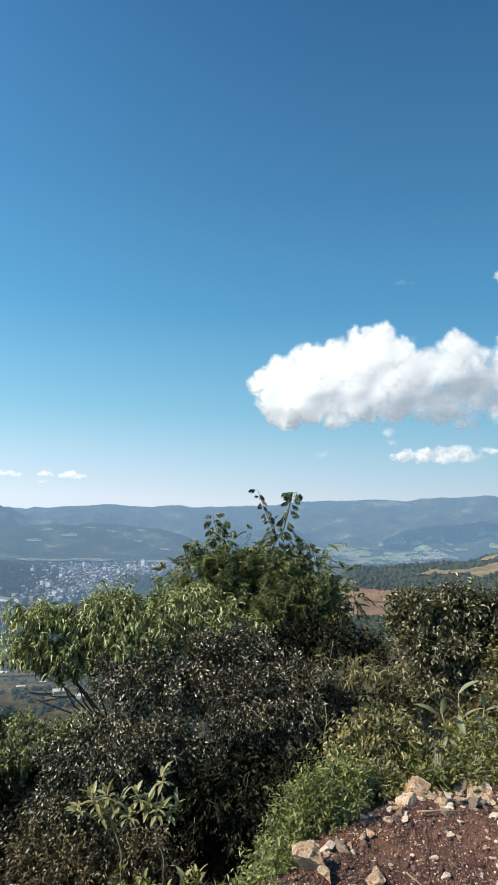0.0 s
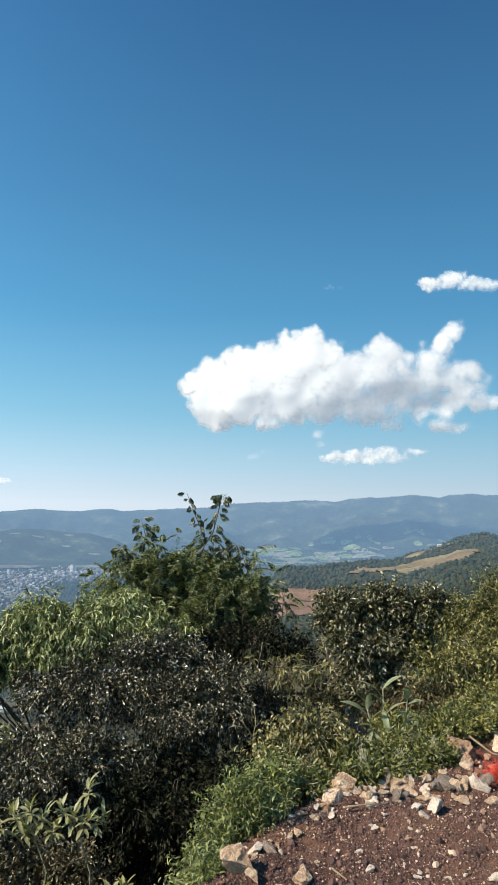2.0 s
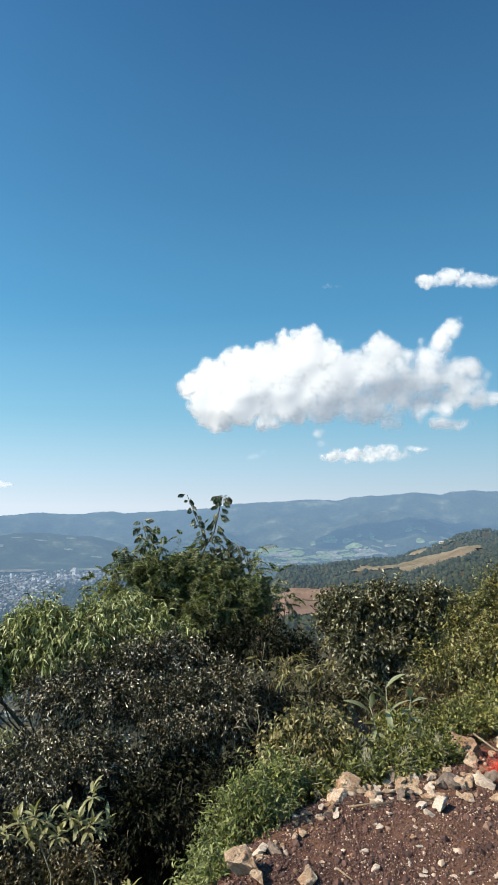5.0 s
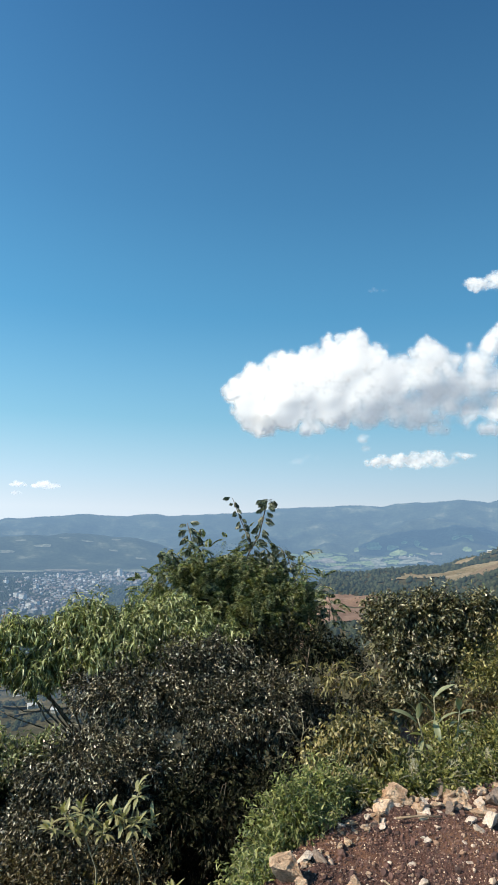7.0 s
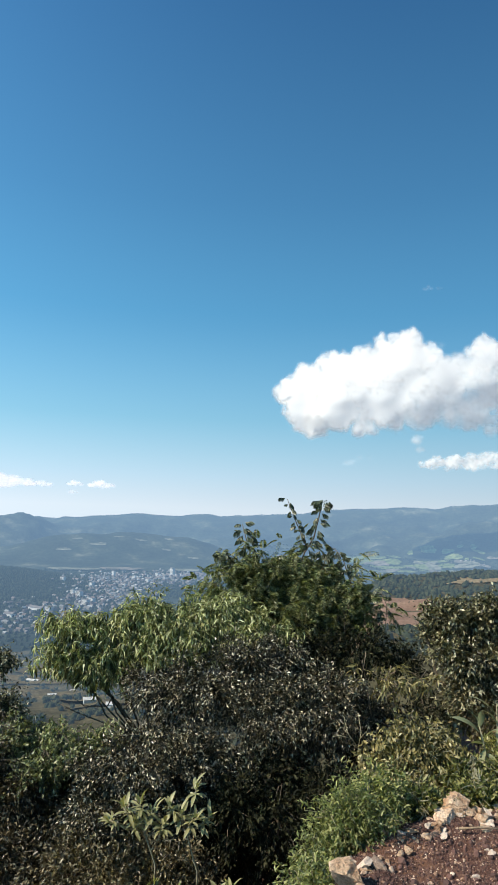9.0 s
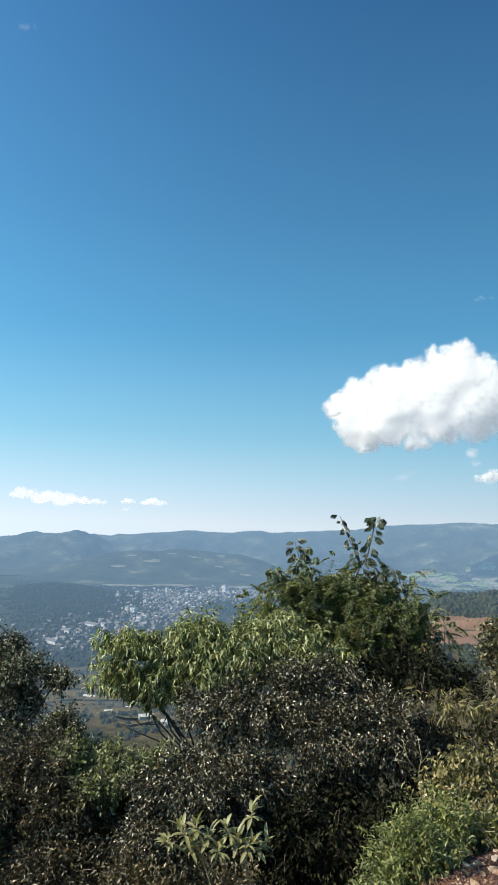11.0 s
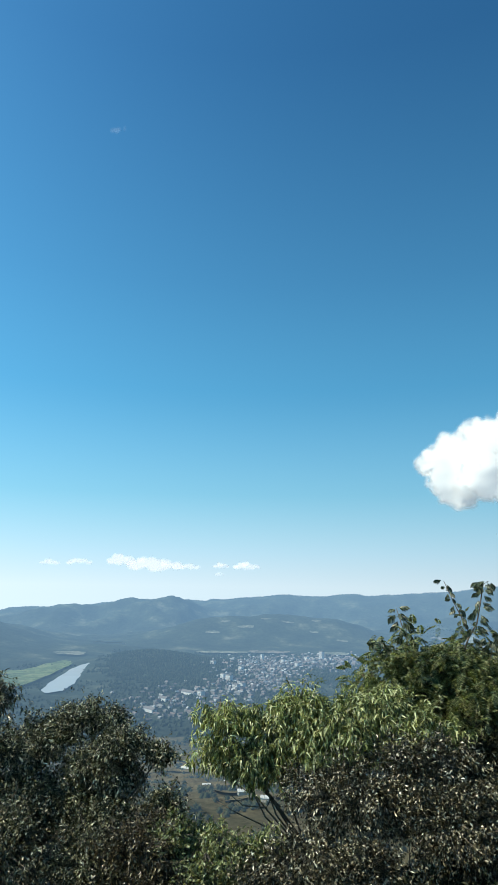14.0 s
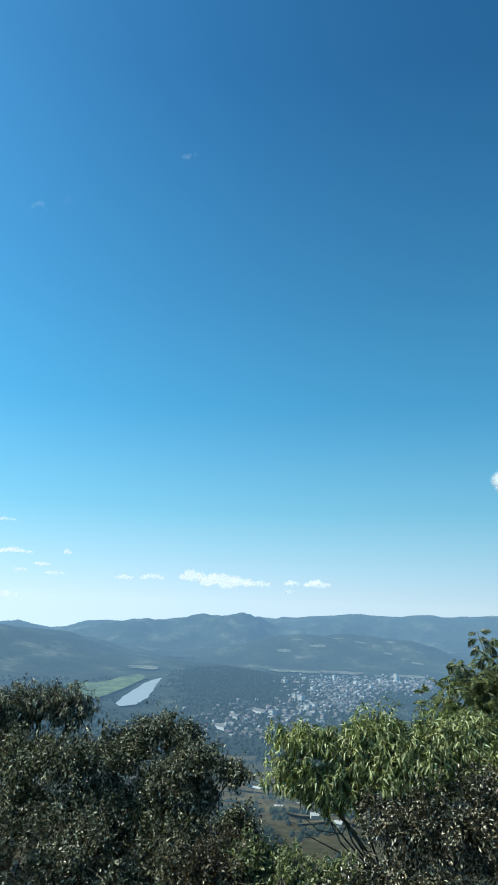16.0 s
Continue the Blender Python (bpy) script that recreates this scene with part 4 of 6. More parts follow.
def cloud(dist, puffs, label, seed, step=0.085, lumps=1.6, ragged=1.0, group="clouds", dense=1.0, mat=None, fuzz=(0.4, 1.0), lean=()):
    """puffs: bearing, elevation, half width and half height in degrees, merged into one heap with cauliflower edges.
    The heap swells towards both sides of its middle plane; its rim thins out, crisp where it faces the sun, frayed on
    the lee side.
    lean: bearing, elevation, half width, half height and rise of broad swells, shaped to set the bright and grey sides."""
    p = np.array(puffs, float)
    pad = 1.4 * lumps
    a0, a1, e0, e1 = (p[:, 0] - p[:, 2]).min() - pad, (p[:, 0] + p[:, 2]).max() + pad, (p[:, 1] - p[:, 3]).min() - pad, (p[:, 1] + p[:, 3]).max() + pad
    A, E = np.meshgrid(np.arange(a0, a1, step), np.arange(e0, e1, step), indexing="ij")
    wa = A + lumps * 0.5 * (billow(A, E, seed + 50, lumps, 4, False) - 0.5)
    we = E + lumps * 0.5 * (billow(A, E, seed + 90, lumps, 4, False) - 0.5)
    near = np.zeros_like(A)
    for az, el, w, h in p:
        q = np.sqrt(((wa - az) / w) ** 2 + ((we - el) / h) ** 2)
        near = near + np.exp(-(q - 1) * 4)
    inside = np.log(near) / 4 * np.median(p[:, 3])
    heaps = 1 - billow(A, E, seed + 7, lumps * 1.2, 5)
    curls = 1 - billow(A, E, seed + 23, lumps * 0.42, 3)
    wisps = billow(A, E, seed + 17, lumps * 0.8, 6, False) - 0.5
    lee = soft((a1 - A) / (a1 - a0) * 0.75 + (e1 - E) / (e1 - e0) * 0.45, 0.35, 0.95)
    edge = inside + lumps * (0.1 + ragged * (0.9 * (heaps - heaps.mean()) + 0.45 * (curls - curls.mean()) + (0.5 + 0.6 * lee) * wisps))
    edge = edge - 1.6 * lumps * (1 - soft(inside, -0.75 * lumps, -0.1 * lumps))
    solid = soft(edge, -0.06 * lumps, lumps * (fuzz[0] + (fuzz[1] - fuzz[0]) * lee))
    solid = smoothed(solid, 2) * soft(smoothed(solid, 12), 0.05, 0.3) * dense
    bulge = np.sqrt(np.clip(inside + 0.25 * lumps, 0, None) * lumps)
    # the heap is made of rounded puffs of many sizes, each standing out of the ones behind it
    g = np.random.default_rng(seed + 5)
    room = np.argwhere(inside > 0.05 * lumps)
    swell = bulge * 0.7
    for i, j in room[g.integers(len(room), size=min(150, len(room)))]:
        rad = lumps * g.uniform(0.35, 1.6)
        d2 = (wa - A[i, j]) ** 2 + (we - E[i, j]) ** 2
        ball = bulge[i, j] * 0.6 + 0.27 * np.sqrt(np.clip(rad * rad - d2, 0, None)) + 0.06 * lumps * g.random()
        swell = np.maximum(swell, np.where(d2 < rad * rad, ball, 0))
    swell = swell + 0.55 * lumps * billow(A, E * 1.9, seed + 13, lumps * 2.6, 3, False)
    for az, el, w, h, rise in lean:
        swell = swell + rise * np.exp(-((A - az) / w) ** 2 - ((E - el) / h) ** 2)
    swell = smoothed(swell, int(max(4, (0.28 * lumps / step) ** 2)))
    unit_m = dist * math.tan(radians(1.0))
    ca = p[:, 0].mean()
    origin = np.array([*bearing(ca, dist), dist * math.tan(radians(e0))])
    top = thing("cloud", *origin, label, "cloud", group)
    # shading normals come from a deeper heap than the one drawn; shadows stay soft
    deep = dist - unit_m * swell
    heap = np.stack([-deep * np.sin(np.radians(A)), deep * np.cos(np.radians(A)), dist * np.tan(np.radians(E))], -1)
    shade = unit(np.cross(np.gradient(heap, axis=0), np.gradient(heap, axis=1)))
    shade = shade * -np.sign((shade * heap).sum(-1, keepdims=True))
    for name, sign in (("front", -1), ("back", 1)):
        r = dist + sign * unit_m * 0.16 * swell * soft(inside, -lumps, lumps)
        x, y, z = -r * np.sin(np.radians(A)), r * np.cos(np.radians(A)), dist * np.tan(np.radians(E))
        n, m = A.shape
        i, j = np.meshgrid(np.arange(n - 1), np.arange(m - 1), indexing="ij")
        q = np.stack([i * m + j, (i + 1) * m + j, (i + 1) * m + j + 1, i * m + j + 1], -1).reshape(-1, 4)
        q = q[solid.ravel()[q].max(1) > 0.004]
        used = np.unique(q)
        index = np.full(n * m, -1)
        index[used] = np.arange(len(used))
        q = index[q]
        tris = np.concatenate([q[:, [0, 1, 2]], q[:, [0, 2, 3]]])
        if sign > 0:
            tris = tris[:, ::-1]
        me = tri_mesh(name, np.stack([x, y, z], -1).reshape(-1, 3)[used] - origin, tris, mat or CLOUD, True)
        me.attributes.new("thickness", "FLOAT", "POINT").data.foreach_set("value", solid.ravel()[used].astype(np.float32))
        me.attributes.new("heaped_normal", "FLOAT_VECTOR", "POINT").data.foreach_set("vector", shade.reshape(-1, 3)[used].astype(np.float32).ravel())
        part(name, me, top)
    return top


MAIN_CLOUD = [(-0.6, 10.4, 1.1, 0.6), (-1.7, 10.7, 1.7, 1.3), (-1.6, 9.4, 1.6, 1.4), (-2.2, 8.2, 1.4, 1.3), (-3.4, 7.6, 1.6, 0.9), (-2.9, 11.6, 1.7, 1.6), (-5.0, 12.0, 2.6, 2.3), (-5.0, 9.0, 3.8, 2.1), (-8.5, 12.7, 2.8, 2.5), (-11.8, 13.3, 2.4, 2.6), (-10.0, 9.6, 4.6, 2.4), (-14.5, 12.0, 2.6, 2.4), (-15.0, 9.5, 4.2, 2.3), (-18.0, 13.0, 1.9, 2.4),
              (-17.5, 8.4, 3.0, 1.3), (-19.0, 10.6, 3.4, 2.4), (-21.0, 11.4, 2.6, 1.9), (-21.6, 8.8, 3.0, 1.6), (-23.0, 10.6, 3.2, 2.2), (-22.0, 13.2, 1.2, 1.2), (-23.1, 14.3, 1.1, 1.1), (-24.3, 15.4, 1.2, 1.1), (-25.2, 12.0, 1.5, 1.2), (-25.0, 10.2, 2.4, 1.4), (-27.2, 9.5, 1.6, 0.9), (-23.4, 7.6, 2.2, 0.8)]
cloud(3500, MAIN_CLOUD, "large heaped white cloud with a grey underside", 1, 0.07, fuzz=(0.6, 1.4), lean=((-8.0, 8.8, 12.0, 10.0, 6.0), (-19.5, 12.0, 6.0, 2.8, 1.1)))
cloud(3280, [(-13.4, 4.5, 0.9, 0.5), (-15.4, 4.7, 2.2, 0.5), (-18.2, 4.9, 2.2, 0.6), (-15.0, 4.6, 1.1, 0.6), (-16.8, 4.6, 1.0, 0.6), (-18.3, 5.2, 0.9, 0.8), (-19.3, 4.5, 1.2, 0.6), (-21.2, 5.1, 1.1, 0.35)],
      "small broken white cloud under a larger one", 2, 0.035, 0.7, 0.85, dense=0.8, fuzz=(0.8, 1.7))
cloud(3450, [(-12.3, 6.6, 0.9, 0.6), (-12.6, 5.8, 0.7, 0.5)], "faint shred of cloud hanging under a large cloud", 4, 0.03, 0.6, 0.8, dense=0.5, fuzz=(1.6, 3.0))
cloud(3600, [(-21.6, 19.7, 0.7, 0.5), (-22.6, 19.4, 0.9, 0.6), (-23.6, 19.5, 1.0, 0.6), (-25.4, 19.4, 1.3, 0.6), (-27.0, 19.0, 1.4, 0.5), (-24.4, 19.7, 1.2, 0.8), (-26.2, 19.2, 1.2, 0.7), (-27.8, 19.0, 1.1, 0.6), (-29.4, 18.3, 0.9, 0.2)],
      "small ragged white cloud high above the valley", 3, 0.04, 0.75, 0.85, dense=0.8, fuzz=(0.8, 1.7))
LOW = [  # bearing, elevation, half width, half height in degrees, density
    (26.6, 2.1, 0.9, 0.5, 0.95), (23.6, 1.75, 1.9, 0.5, 0.95), (20.9, 1.62, 0.9, 0.28, 0.7), (32.6, 1.8, 0.6, 0.22, 0.55), (30.2, 1.9, 0.8, 0.24, 0.6), (17.9, 1.75, 0.5, 0.26, 0.7), (15.6, 1.72, 0.9, 0.34, 0.8), (41.8, 3.6, 1.0, 0.24, 0.7),
    (37.6, 3.7, 0.3, 0.2, 0.6), (39.6, 2.65, 0.5, 0.2, 0.65), (38.4, 1.95, 0.65, 0.18, 0.6), (41.2, 2.1, 0.4, 0.16, 0.5), (42.0, 0.1, 0.8, 0.22, 0.8), (42.8, 6.2, 0.6, 0.16, 0.5), (18.0, 1.05, 0.35, 0.2, 0.4), (40.6, 33.2, 0.6, 0.6, 0.16), (43.5, 32.2, 0.6, 0.5, 0.14),
    (29.2, 38.1, 0.9, 0.45, 0.14), (-7.4, 4.5, 1.5, 0.8, 0.3), (-13.6, 19.6, 0.8, 0.35, 0.08)]
g = np.random.default_rng(12)
for i, (az, el, w, hh, dn) in enumerate(LOW):
    puffs = [(az + w * u, el + hh * (g.uniform(-0.15, 0.55) if abs(u) < 0.6 else -0.1), w * g.uniform(0.35, 0.55), hh * g.uniform(0.7, 1.2) * (1 - 0.4 * abs(u))) for u in (-0.95, -0.45, 0.1, 0.5, 0.95)]
    cloud(4850 if el < 15 else 2400, puffs, "small thin white cloud above the far plateau", 70 + i, max(0.028, hh * 0.09), max(0.26, hh * 1.1), 0.5, "small clouds", dn, THIN_CLOUD, (0.45, 0.9) if dn > 0.3 else (1.5, 3.0))
# ---- trees and bushes on the bank ----
droop = plant("drooping_leaf_tree", [(-1.85, 5.73, 0.57, 0.3, 0.28, 0.08), (-1.62, 5.89, 0.54, 0.22, 0.2, 0.1), (-1.74, 5.77, 0.24, 0.26, 0.26, 0.12), (-1.86, 5.67, 0.3, 0.22, 0.2, 0.12), (-1.52, 5.66, 0.26, 0.2, 0.19, 0.18), (-1.18, 6.01, 0.6, 0.38, 0.34, 0.2), (-0.56, 6.2, 0.6, 0.42, 0.36, 0.22),
                                      (-0.97, 5.96, 0.42, 0.5, 0.42, 0.22), (-1.4, 5.84, 0.3, 0.22, 0.22, 0.24), (-0.2, 6.1, 0.42, 0.4, 0.35, 0.26)],
              LONG_LEAF, 0.25, 4700, 8, LEAF_DROOP, "dense tree with long drooping yellow-green leaves", "tree", 1, 0.056, 0.5, 0.85, 0.28, 0.5, 0.03, jitter=0.3, trunk=0.018, arch=0.85, tuft=3, base=(-0.9, 5.9, -1.6))


def bough(tree, points, r0, r1, name="limb"):
    h = Heap()
    h.tube(points, r0, r1, 6)
    return part(name, h.mesh(name, BARK, True, tree.location), tree)


bough(droop, [(-1.21, 5.8, -0.3), (-1.42, 5.75, -0.03), (-1.59, 5.71, 0.14), (-1.72, 5.67, 0.38), (-1.93, 5.6, 0.56)], 0.012, 0.004)
bough(droop, [(-1.34, 5.77, -0.11), (-1.66, 5.69, 0.17), (-1.74, 5.66, 0.34), (-1.73, 5.67, 0.58)], 0.009, 0.004)
bough(droop, [(-1.5, 5.73, 0.05), (-1.62, 5.68, 0.02), (-1.72, 5.66, 0.08), (-1.86, 5.62, 0.2)], 0.005, 0.002)
bough(droop, [(-1.66, 5.69, 0.17), (-1.8, 5.66, 0.24), (-1.9, 5.62, 0.36)], 0.006, 0.003)
bough(droop, [(-1.42, 5.75, -0.03), (-1.46, 5.74, -0.11), (-1.65, 5.69, -0.1), (-1.75, 5.66, -0.02)], 0.007, 0.003)
bough(droop, [(-1.26, 5.79, -0.35), (-1.5, 5.73, -0.24), (-1.71, 5.67, -0.15), (-1.87, 5.62, -0.06)], 0.008, 0.003)
bough(droop, [(-0.9, 5.9, -0.9), (-1.05, 5.85, -0.6), (-1.21, 5.8, -0.3)], 0.018, 0.012)

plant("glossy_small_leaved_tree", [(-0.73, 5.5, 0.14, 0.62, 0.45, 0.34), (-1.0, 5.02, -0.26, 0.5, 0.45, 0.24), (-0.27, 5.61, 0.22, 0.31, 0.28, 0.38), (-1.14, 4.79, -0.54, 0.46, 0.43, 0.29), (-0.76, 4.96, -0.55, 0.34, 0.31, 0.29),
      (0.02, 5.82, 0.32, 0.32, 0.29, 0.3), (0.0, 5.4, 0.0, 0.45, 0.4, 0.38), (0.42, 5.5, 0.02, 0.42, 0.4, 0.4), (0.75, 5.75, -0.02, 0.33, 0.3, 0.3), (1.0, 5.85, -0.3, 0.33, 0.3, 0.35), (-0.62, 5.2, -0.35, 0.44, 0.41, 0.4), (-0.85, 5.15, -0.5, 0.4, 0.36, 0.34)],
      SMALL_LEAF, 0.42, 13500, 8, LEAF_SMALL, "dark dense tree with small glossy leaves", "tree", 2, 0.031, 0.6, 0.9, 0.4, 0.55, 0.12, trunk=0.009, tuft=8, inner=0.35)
plant("olive_bush", [(-0.6, 4.55, -0.95, 0.4, 0.3, 0.3), (-1.19, 4.57, -0.8, 0.5, 0.42, 0.28), (-0.75, 4.62, -0.85, 0.33, 0.3, 0.28), (-1.55, 5.2, -0.8, 0.4, 0.3, 0.28), (-1.2, 5.15, -0.42, 0.34, 0.3, 0.2), (-1.9, 5.0, -1.1, 0.4, 0.35, 0.35), (-2.4, 5.0, -1.2, 0.5, 0.35, 0.4)],
      SMALL_LEAF, 0.42, 7000, 8, LEAF_OLIVE, "olive-brown bush with small dull leaves", "bush", 26, 0.032, 0.6, 0.9, 0.3, 0.55, 0.1, trunk=0.02, tuft=7)
feather = plant("feathery_tree", [(0.3, 6.9, 0.6, 0.9, 0.35, 0.3), (-0.34, 6.8, 0.98, 0.32, 0.3, 0.27), (0.29, 6.9, 0.92, 0.55, 0.45, 0.31), (0.73, 6.76, 0.76, 0.36, 0.33, 0.24), (-0.66, 6.77, 0.76, 0.24, 0.22, 0.17), (0.2, 6.75, 0.56, 0.68, 0.4, 0.24)],
                FROND, 1.3, 1150, 3, LEAF_FEATHER, "slender tree with feathery divided leaves and bare leaders", "tree", 3, 0.12, 0.6, 0.9, 0.1, 0.6, 0.06, jitter=0.3, trunk=0.06, tuft=2, base=(0.3, 6.9, -1.9), inner=0.35)


def leader(tree, points, r0, seed, fronds, size=0.15, start=0.35):
    """A long upright shoot above the crown, with short dense fronds of its own that spread to its sides and hang over."""
    fronds = int(fronds * 2.1)
    g = np.random.default_rng(seed)
    o = np.array(tree.location)
    h = Heap()
    h.tube(points, r0, r0 * 0.4, 5)
    shoot = part("shoot", h.mesh("shoot", BARK, True, o), tree)
    pts = np.array(points, float)
    for j in range(fronds):
        u = (start + (1 - start) * (j + g.uniform(-0.2, 0.2)) / max(1, fronds - 1)) * (len(pts) - 1.001)
        u = min(max(u, 0.0), len(pts) - 1.001)
        i = int(u)
        p = pts[i] + (pts[i + 1] - pts[i]) * (u - i)
        side = -1 if j % 2 else 1
        way = unit(np.array([side * g.uniform(0.5, 1.0), g.uniform(-0.9, 0.7), g.uniform(-0.45, 0.5)]))[None]
        k = size * g.uniform(0.65, 1.1)
        h = Heap()
        h.spread(TASSEL[0], TASSEL[1], p[None], leaf_axes(way, g, 0.45), np.array([[k * 0.56, k * 0.66, k * 0.68]]))
        part("frond", h.mesh("frond", LEAF_TASSEL, False, o), shoot)


leader(feather, [(0.2, 6.8, 0.78), (0.21, 6.8, 1.02), (0.29, 6.8, 1.23), (0.38, 6.8, 1.38), (0.42, 6.79, 1.56), (0.46, 6.79, 1.75), (0.51, 6.79, 1.78)], 0.011, 1, 15, 0.15, 0.2)
leader(feather, [(0.31, 6.8, 1.27), (0.25, 6.8, 1.41), (0.18, 6.8, 1.56), (0.09, 6.81, 1.78)], 0.007, 2, 8, 0.11, 0.3)
leader(feather, [(-0.25, 6.8, 0.95), (-0.29, 6.8, 1.2), (-0.34, 6.8, 1.36), (-0.38, 6.79, 1.5)], 0.008, 3, 10, 0.16, 0.2)
leader(feather, [(-0.34, 6.8, 0.92), (-0.48, 6.79, 1.07), (-0.55, 6.78, 1.16), (-0.63, 6.78, 1.2)], 0.007, 4, 7, 0.13)
leader(feather, [(0.82, 6.76, 0.8), (0.74, 6.77, 1.02), (0.68, 6.77, 1.2), (0.59, 6.78, 1.28)], 0.007, 5, 7, 0.13)
leader(feather, [(0.45, 6.79, 0.95), (0.5, 6.79, 1.12), (0.47, 6.79, 1.25)], 0.006, 6, 6, 0.13)
leader(feather, [(0.89, 6.65, 0.82), (1.07, 6.62, 0.85), (1.12, 6.61, 0.74), (1.11, 6.62, 0.5)], 0.007, 7, 6, 0.13)
leader(feather, [(0.05, 6.8, 0.9), (0.0, 6.8, 1.08), (-0.06, 6.8, 1.17)], 0.006, 9, 6, 0.14)
plant("vine_shrub", [(0.74, 5.5, 0.38, 0.1, 0.1, 0.09), (0.95, 5.4, 0.28, 0.16, 0.15, 0.08), (1.19, 5.36, 0.3, 0.14, 0.14, 0.08)], LONG_LEAF, 0.26, 48, 9, LEAF_DULL, "drooping pale-leaved shrub in front of a shaded hollow", "shrub", 4, 0.062,
      0.5, 0.9, -0.1, 0.6, 0.04, trunk=0.012, arch=0.85, tuft=3, inner=0, base=(1.0, 5.45, -0.5))
plant("dark_bush", [(1.61, 5.95, 0.72, 0.28, 0.27, 0.24), (1.97, 5.85, 0.78, 0.27, 0.25, 0.22), (1.46, 5.98, 0.76, 0.16, 0.15, 0.14), (1.36, 5.98, 0.6, 0.12, 0.12, 0.12), (1.86, 5.88, 0.88, 0.16, 0.16, 0.16), (2.38, 5.85, 0.8, 0.2, 0.19, 0.22), (2.15, 5.87, 0.78, 0.18, 0.18, 0.18), (1.74, 5.85, 0.45, 0.44, 0.39, 0.25), (2.2, 5.85, 0.6, 0.25, 0.24, 0.2), (1.8, 5.8, 0.1, 0.42, 0.35, 0.3)], SMALL_LEAF, 0.45, 4000, 8,
      LEAF_BUSH, "dark green bush with grey glossy leaves", "bush", 5, 0.044, 0.7, 0.8, 0.3, 0.55, 0.08, trunk=0.04, tuft=6)
plant("yellow_green_bush", [(2.63, 5.75, 0.64, 0.32, 0.3, 0.28), (2.9, 5.6, 0.78, 0.36, 0.33, 0.32), (3.15, 5.4, 0.86, 0.35, 0.32, 0.33), (2.5, 5.55, 0.34, 0.48, 0.42, 0.24), (2.9, 5.35, 0.48, 0.42, 0.38, 0.26), (2.25, 5.8, 0.4, 0.28, 0.25, 0.22), (3.7, 5.6, 0.8, 0.5, 0.45, 0.4)],
      SMALL_LEAF, 0.45, 4800, 8, LEAF_GOLD, "yellow-green bush with small dense leaves", "bush", 6, 0.037, 0.6, 0.9, 0.3, 0.5, 0.1, trunk=0.04, tuft=6)
plant("dry_brown_shrub", [(2.15, 5.4, 0.05, 0.35, 0.3, 0.2), (2.55, 5.4, 0.12, 0.3, 0.3, 0.18), (1.75, 5.6, -0.02, 0.3, 0.3, 0.2)], SMALL_LEAF, 0.42, 900, 8, LEAF_BROWN, "half-dry brownish shrub between green bushes", "shrub", 7, 0.045, 0.6, 0.9, 0.3, 0.6, 0.1, trunk=0.02)
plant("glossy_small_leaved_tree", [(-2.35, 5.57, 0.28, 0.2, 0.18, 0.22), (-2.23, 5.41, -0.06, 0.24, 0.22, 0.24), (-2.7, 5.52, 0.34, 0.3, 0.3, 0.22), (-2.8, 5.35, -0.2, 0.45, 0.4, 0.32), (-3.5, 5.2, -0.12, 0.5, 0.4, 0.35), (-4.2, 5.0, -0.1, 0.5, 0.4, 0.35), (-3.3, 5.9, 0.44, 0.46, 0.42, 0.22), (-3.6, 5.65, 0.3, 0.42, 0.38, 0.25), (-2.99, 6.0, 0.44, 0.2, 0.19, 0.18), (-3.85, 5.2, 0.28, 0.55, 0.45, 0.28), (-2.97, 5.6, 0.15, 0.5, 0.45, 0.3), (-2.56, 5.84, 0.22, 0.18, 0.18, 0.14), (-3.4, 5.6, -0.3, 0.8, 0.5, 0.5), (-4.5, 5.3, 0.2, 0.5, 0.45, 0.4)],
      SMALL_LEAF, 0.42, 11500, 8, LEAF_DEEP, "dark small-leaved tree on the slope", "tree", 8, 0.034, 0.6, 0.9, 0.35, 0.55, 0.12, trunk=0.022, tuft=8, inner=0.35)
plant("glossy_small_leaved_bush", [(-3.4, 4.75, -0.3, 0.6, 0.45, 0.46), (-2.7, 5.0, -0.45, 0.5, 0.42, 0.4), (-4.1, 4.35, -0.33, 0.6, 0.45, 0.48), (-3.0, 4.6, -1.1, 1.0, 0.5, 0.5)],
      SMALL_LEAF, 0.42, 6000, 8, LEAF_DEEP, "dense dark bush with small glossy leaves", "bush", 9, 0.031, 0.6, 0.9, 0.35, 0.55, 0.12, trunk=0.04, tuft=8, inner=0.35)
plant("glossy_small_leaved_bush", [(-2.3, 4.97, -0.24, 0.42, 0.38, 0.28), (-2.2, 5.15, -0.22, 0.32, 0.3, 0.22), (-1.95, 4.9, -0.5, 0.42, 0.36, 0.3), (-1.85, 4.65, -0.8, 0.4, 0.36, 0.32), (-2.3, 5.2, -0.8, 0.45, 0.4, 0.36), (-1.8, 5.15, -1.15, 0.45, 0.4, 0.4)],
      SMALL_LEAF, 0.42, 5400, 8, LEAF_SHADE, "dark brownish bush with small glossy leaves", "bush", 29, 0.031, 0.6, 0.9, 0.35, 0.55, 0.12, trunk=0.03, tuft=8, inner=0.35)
plant("drooping_leaf_tree", [(-4.62, 5.75, 0.62, 0.44, 0.4, 0.22), (-4.2, 5.75, 0.6, 0.26, 0.26, 0.22), (-4.9, 5.5, 0.5, 0.4, 0.35, 0.3), (-5.5, 5.4, 0.5, 0.5, 0.4, 0.4)], LONG_LEAF, 0.26, 2100, 9, LEAF_DEEP,
      "dark tree with narrow drooping leaves", "tree", 10, 0.046, 0.7, 0.9, 0.1, 0.6, 0.04, trunk=0.06, arch=0.8, tuft=3, jitter=0.3)
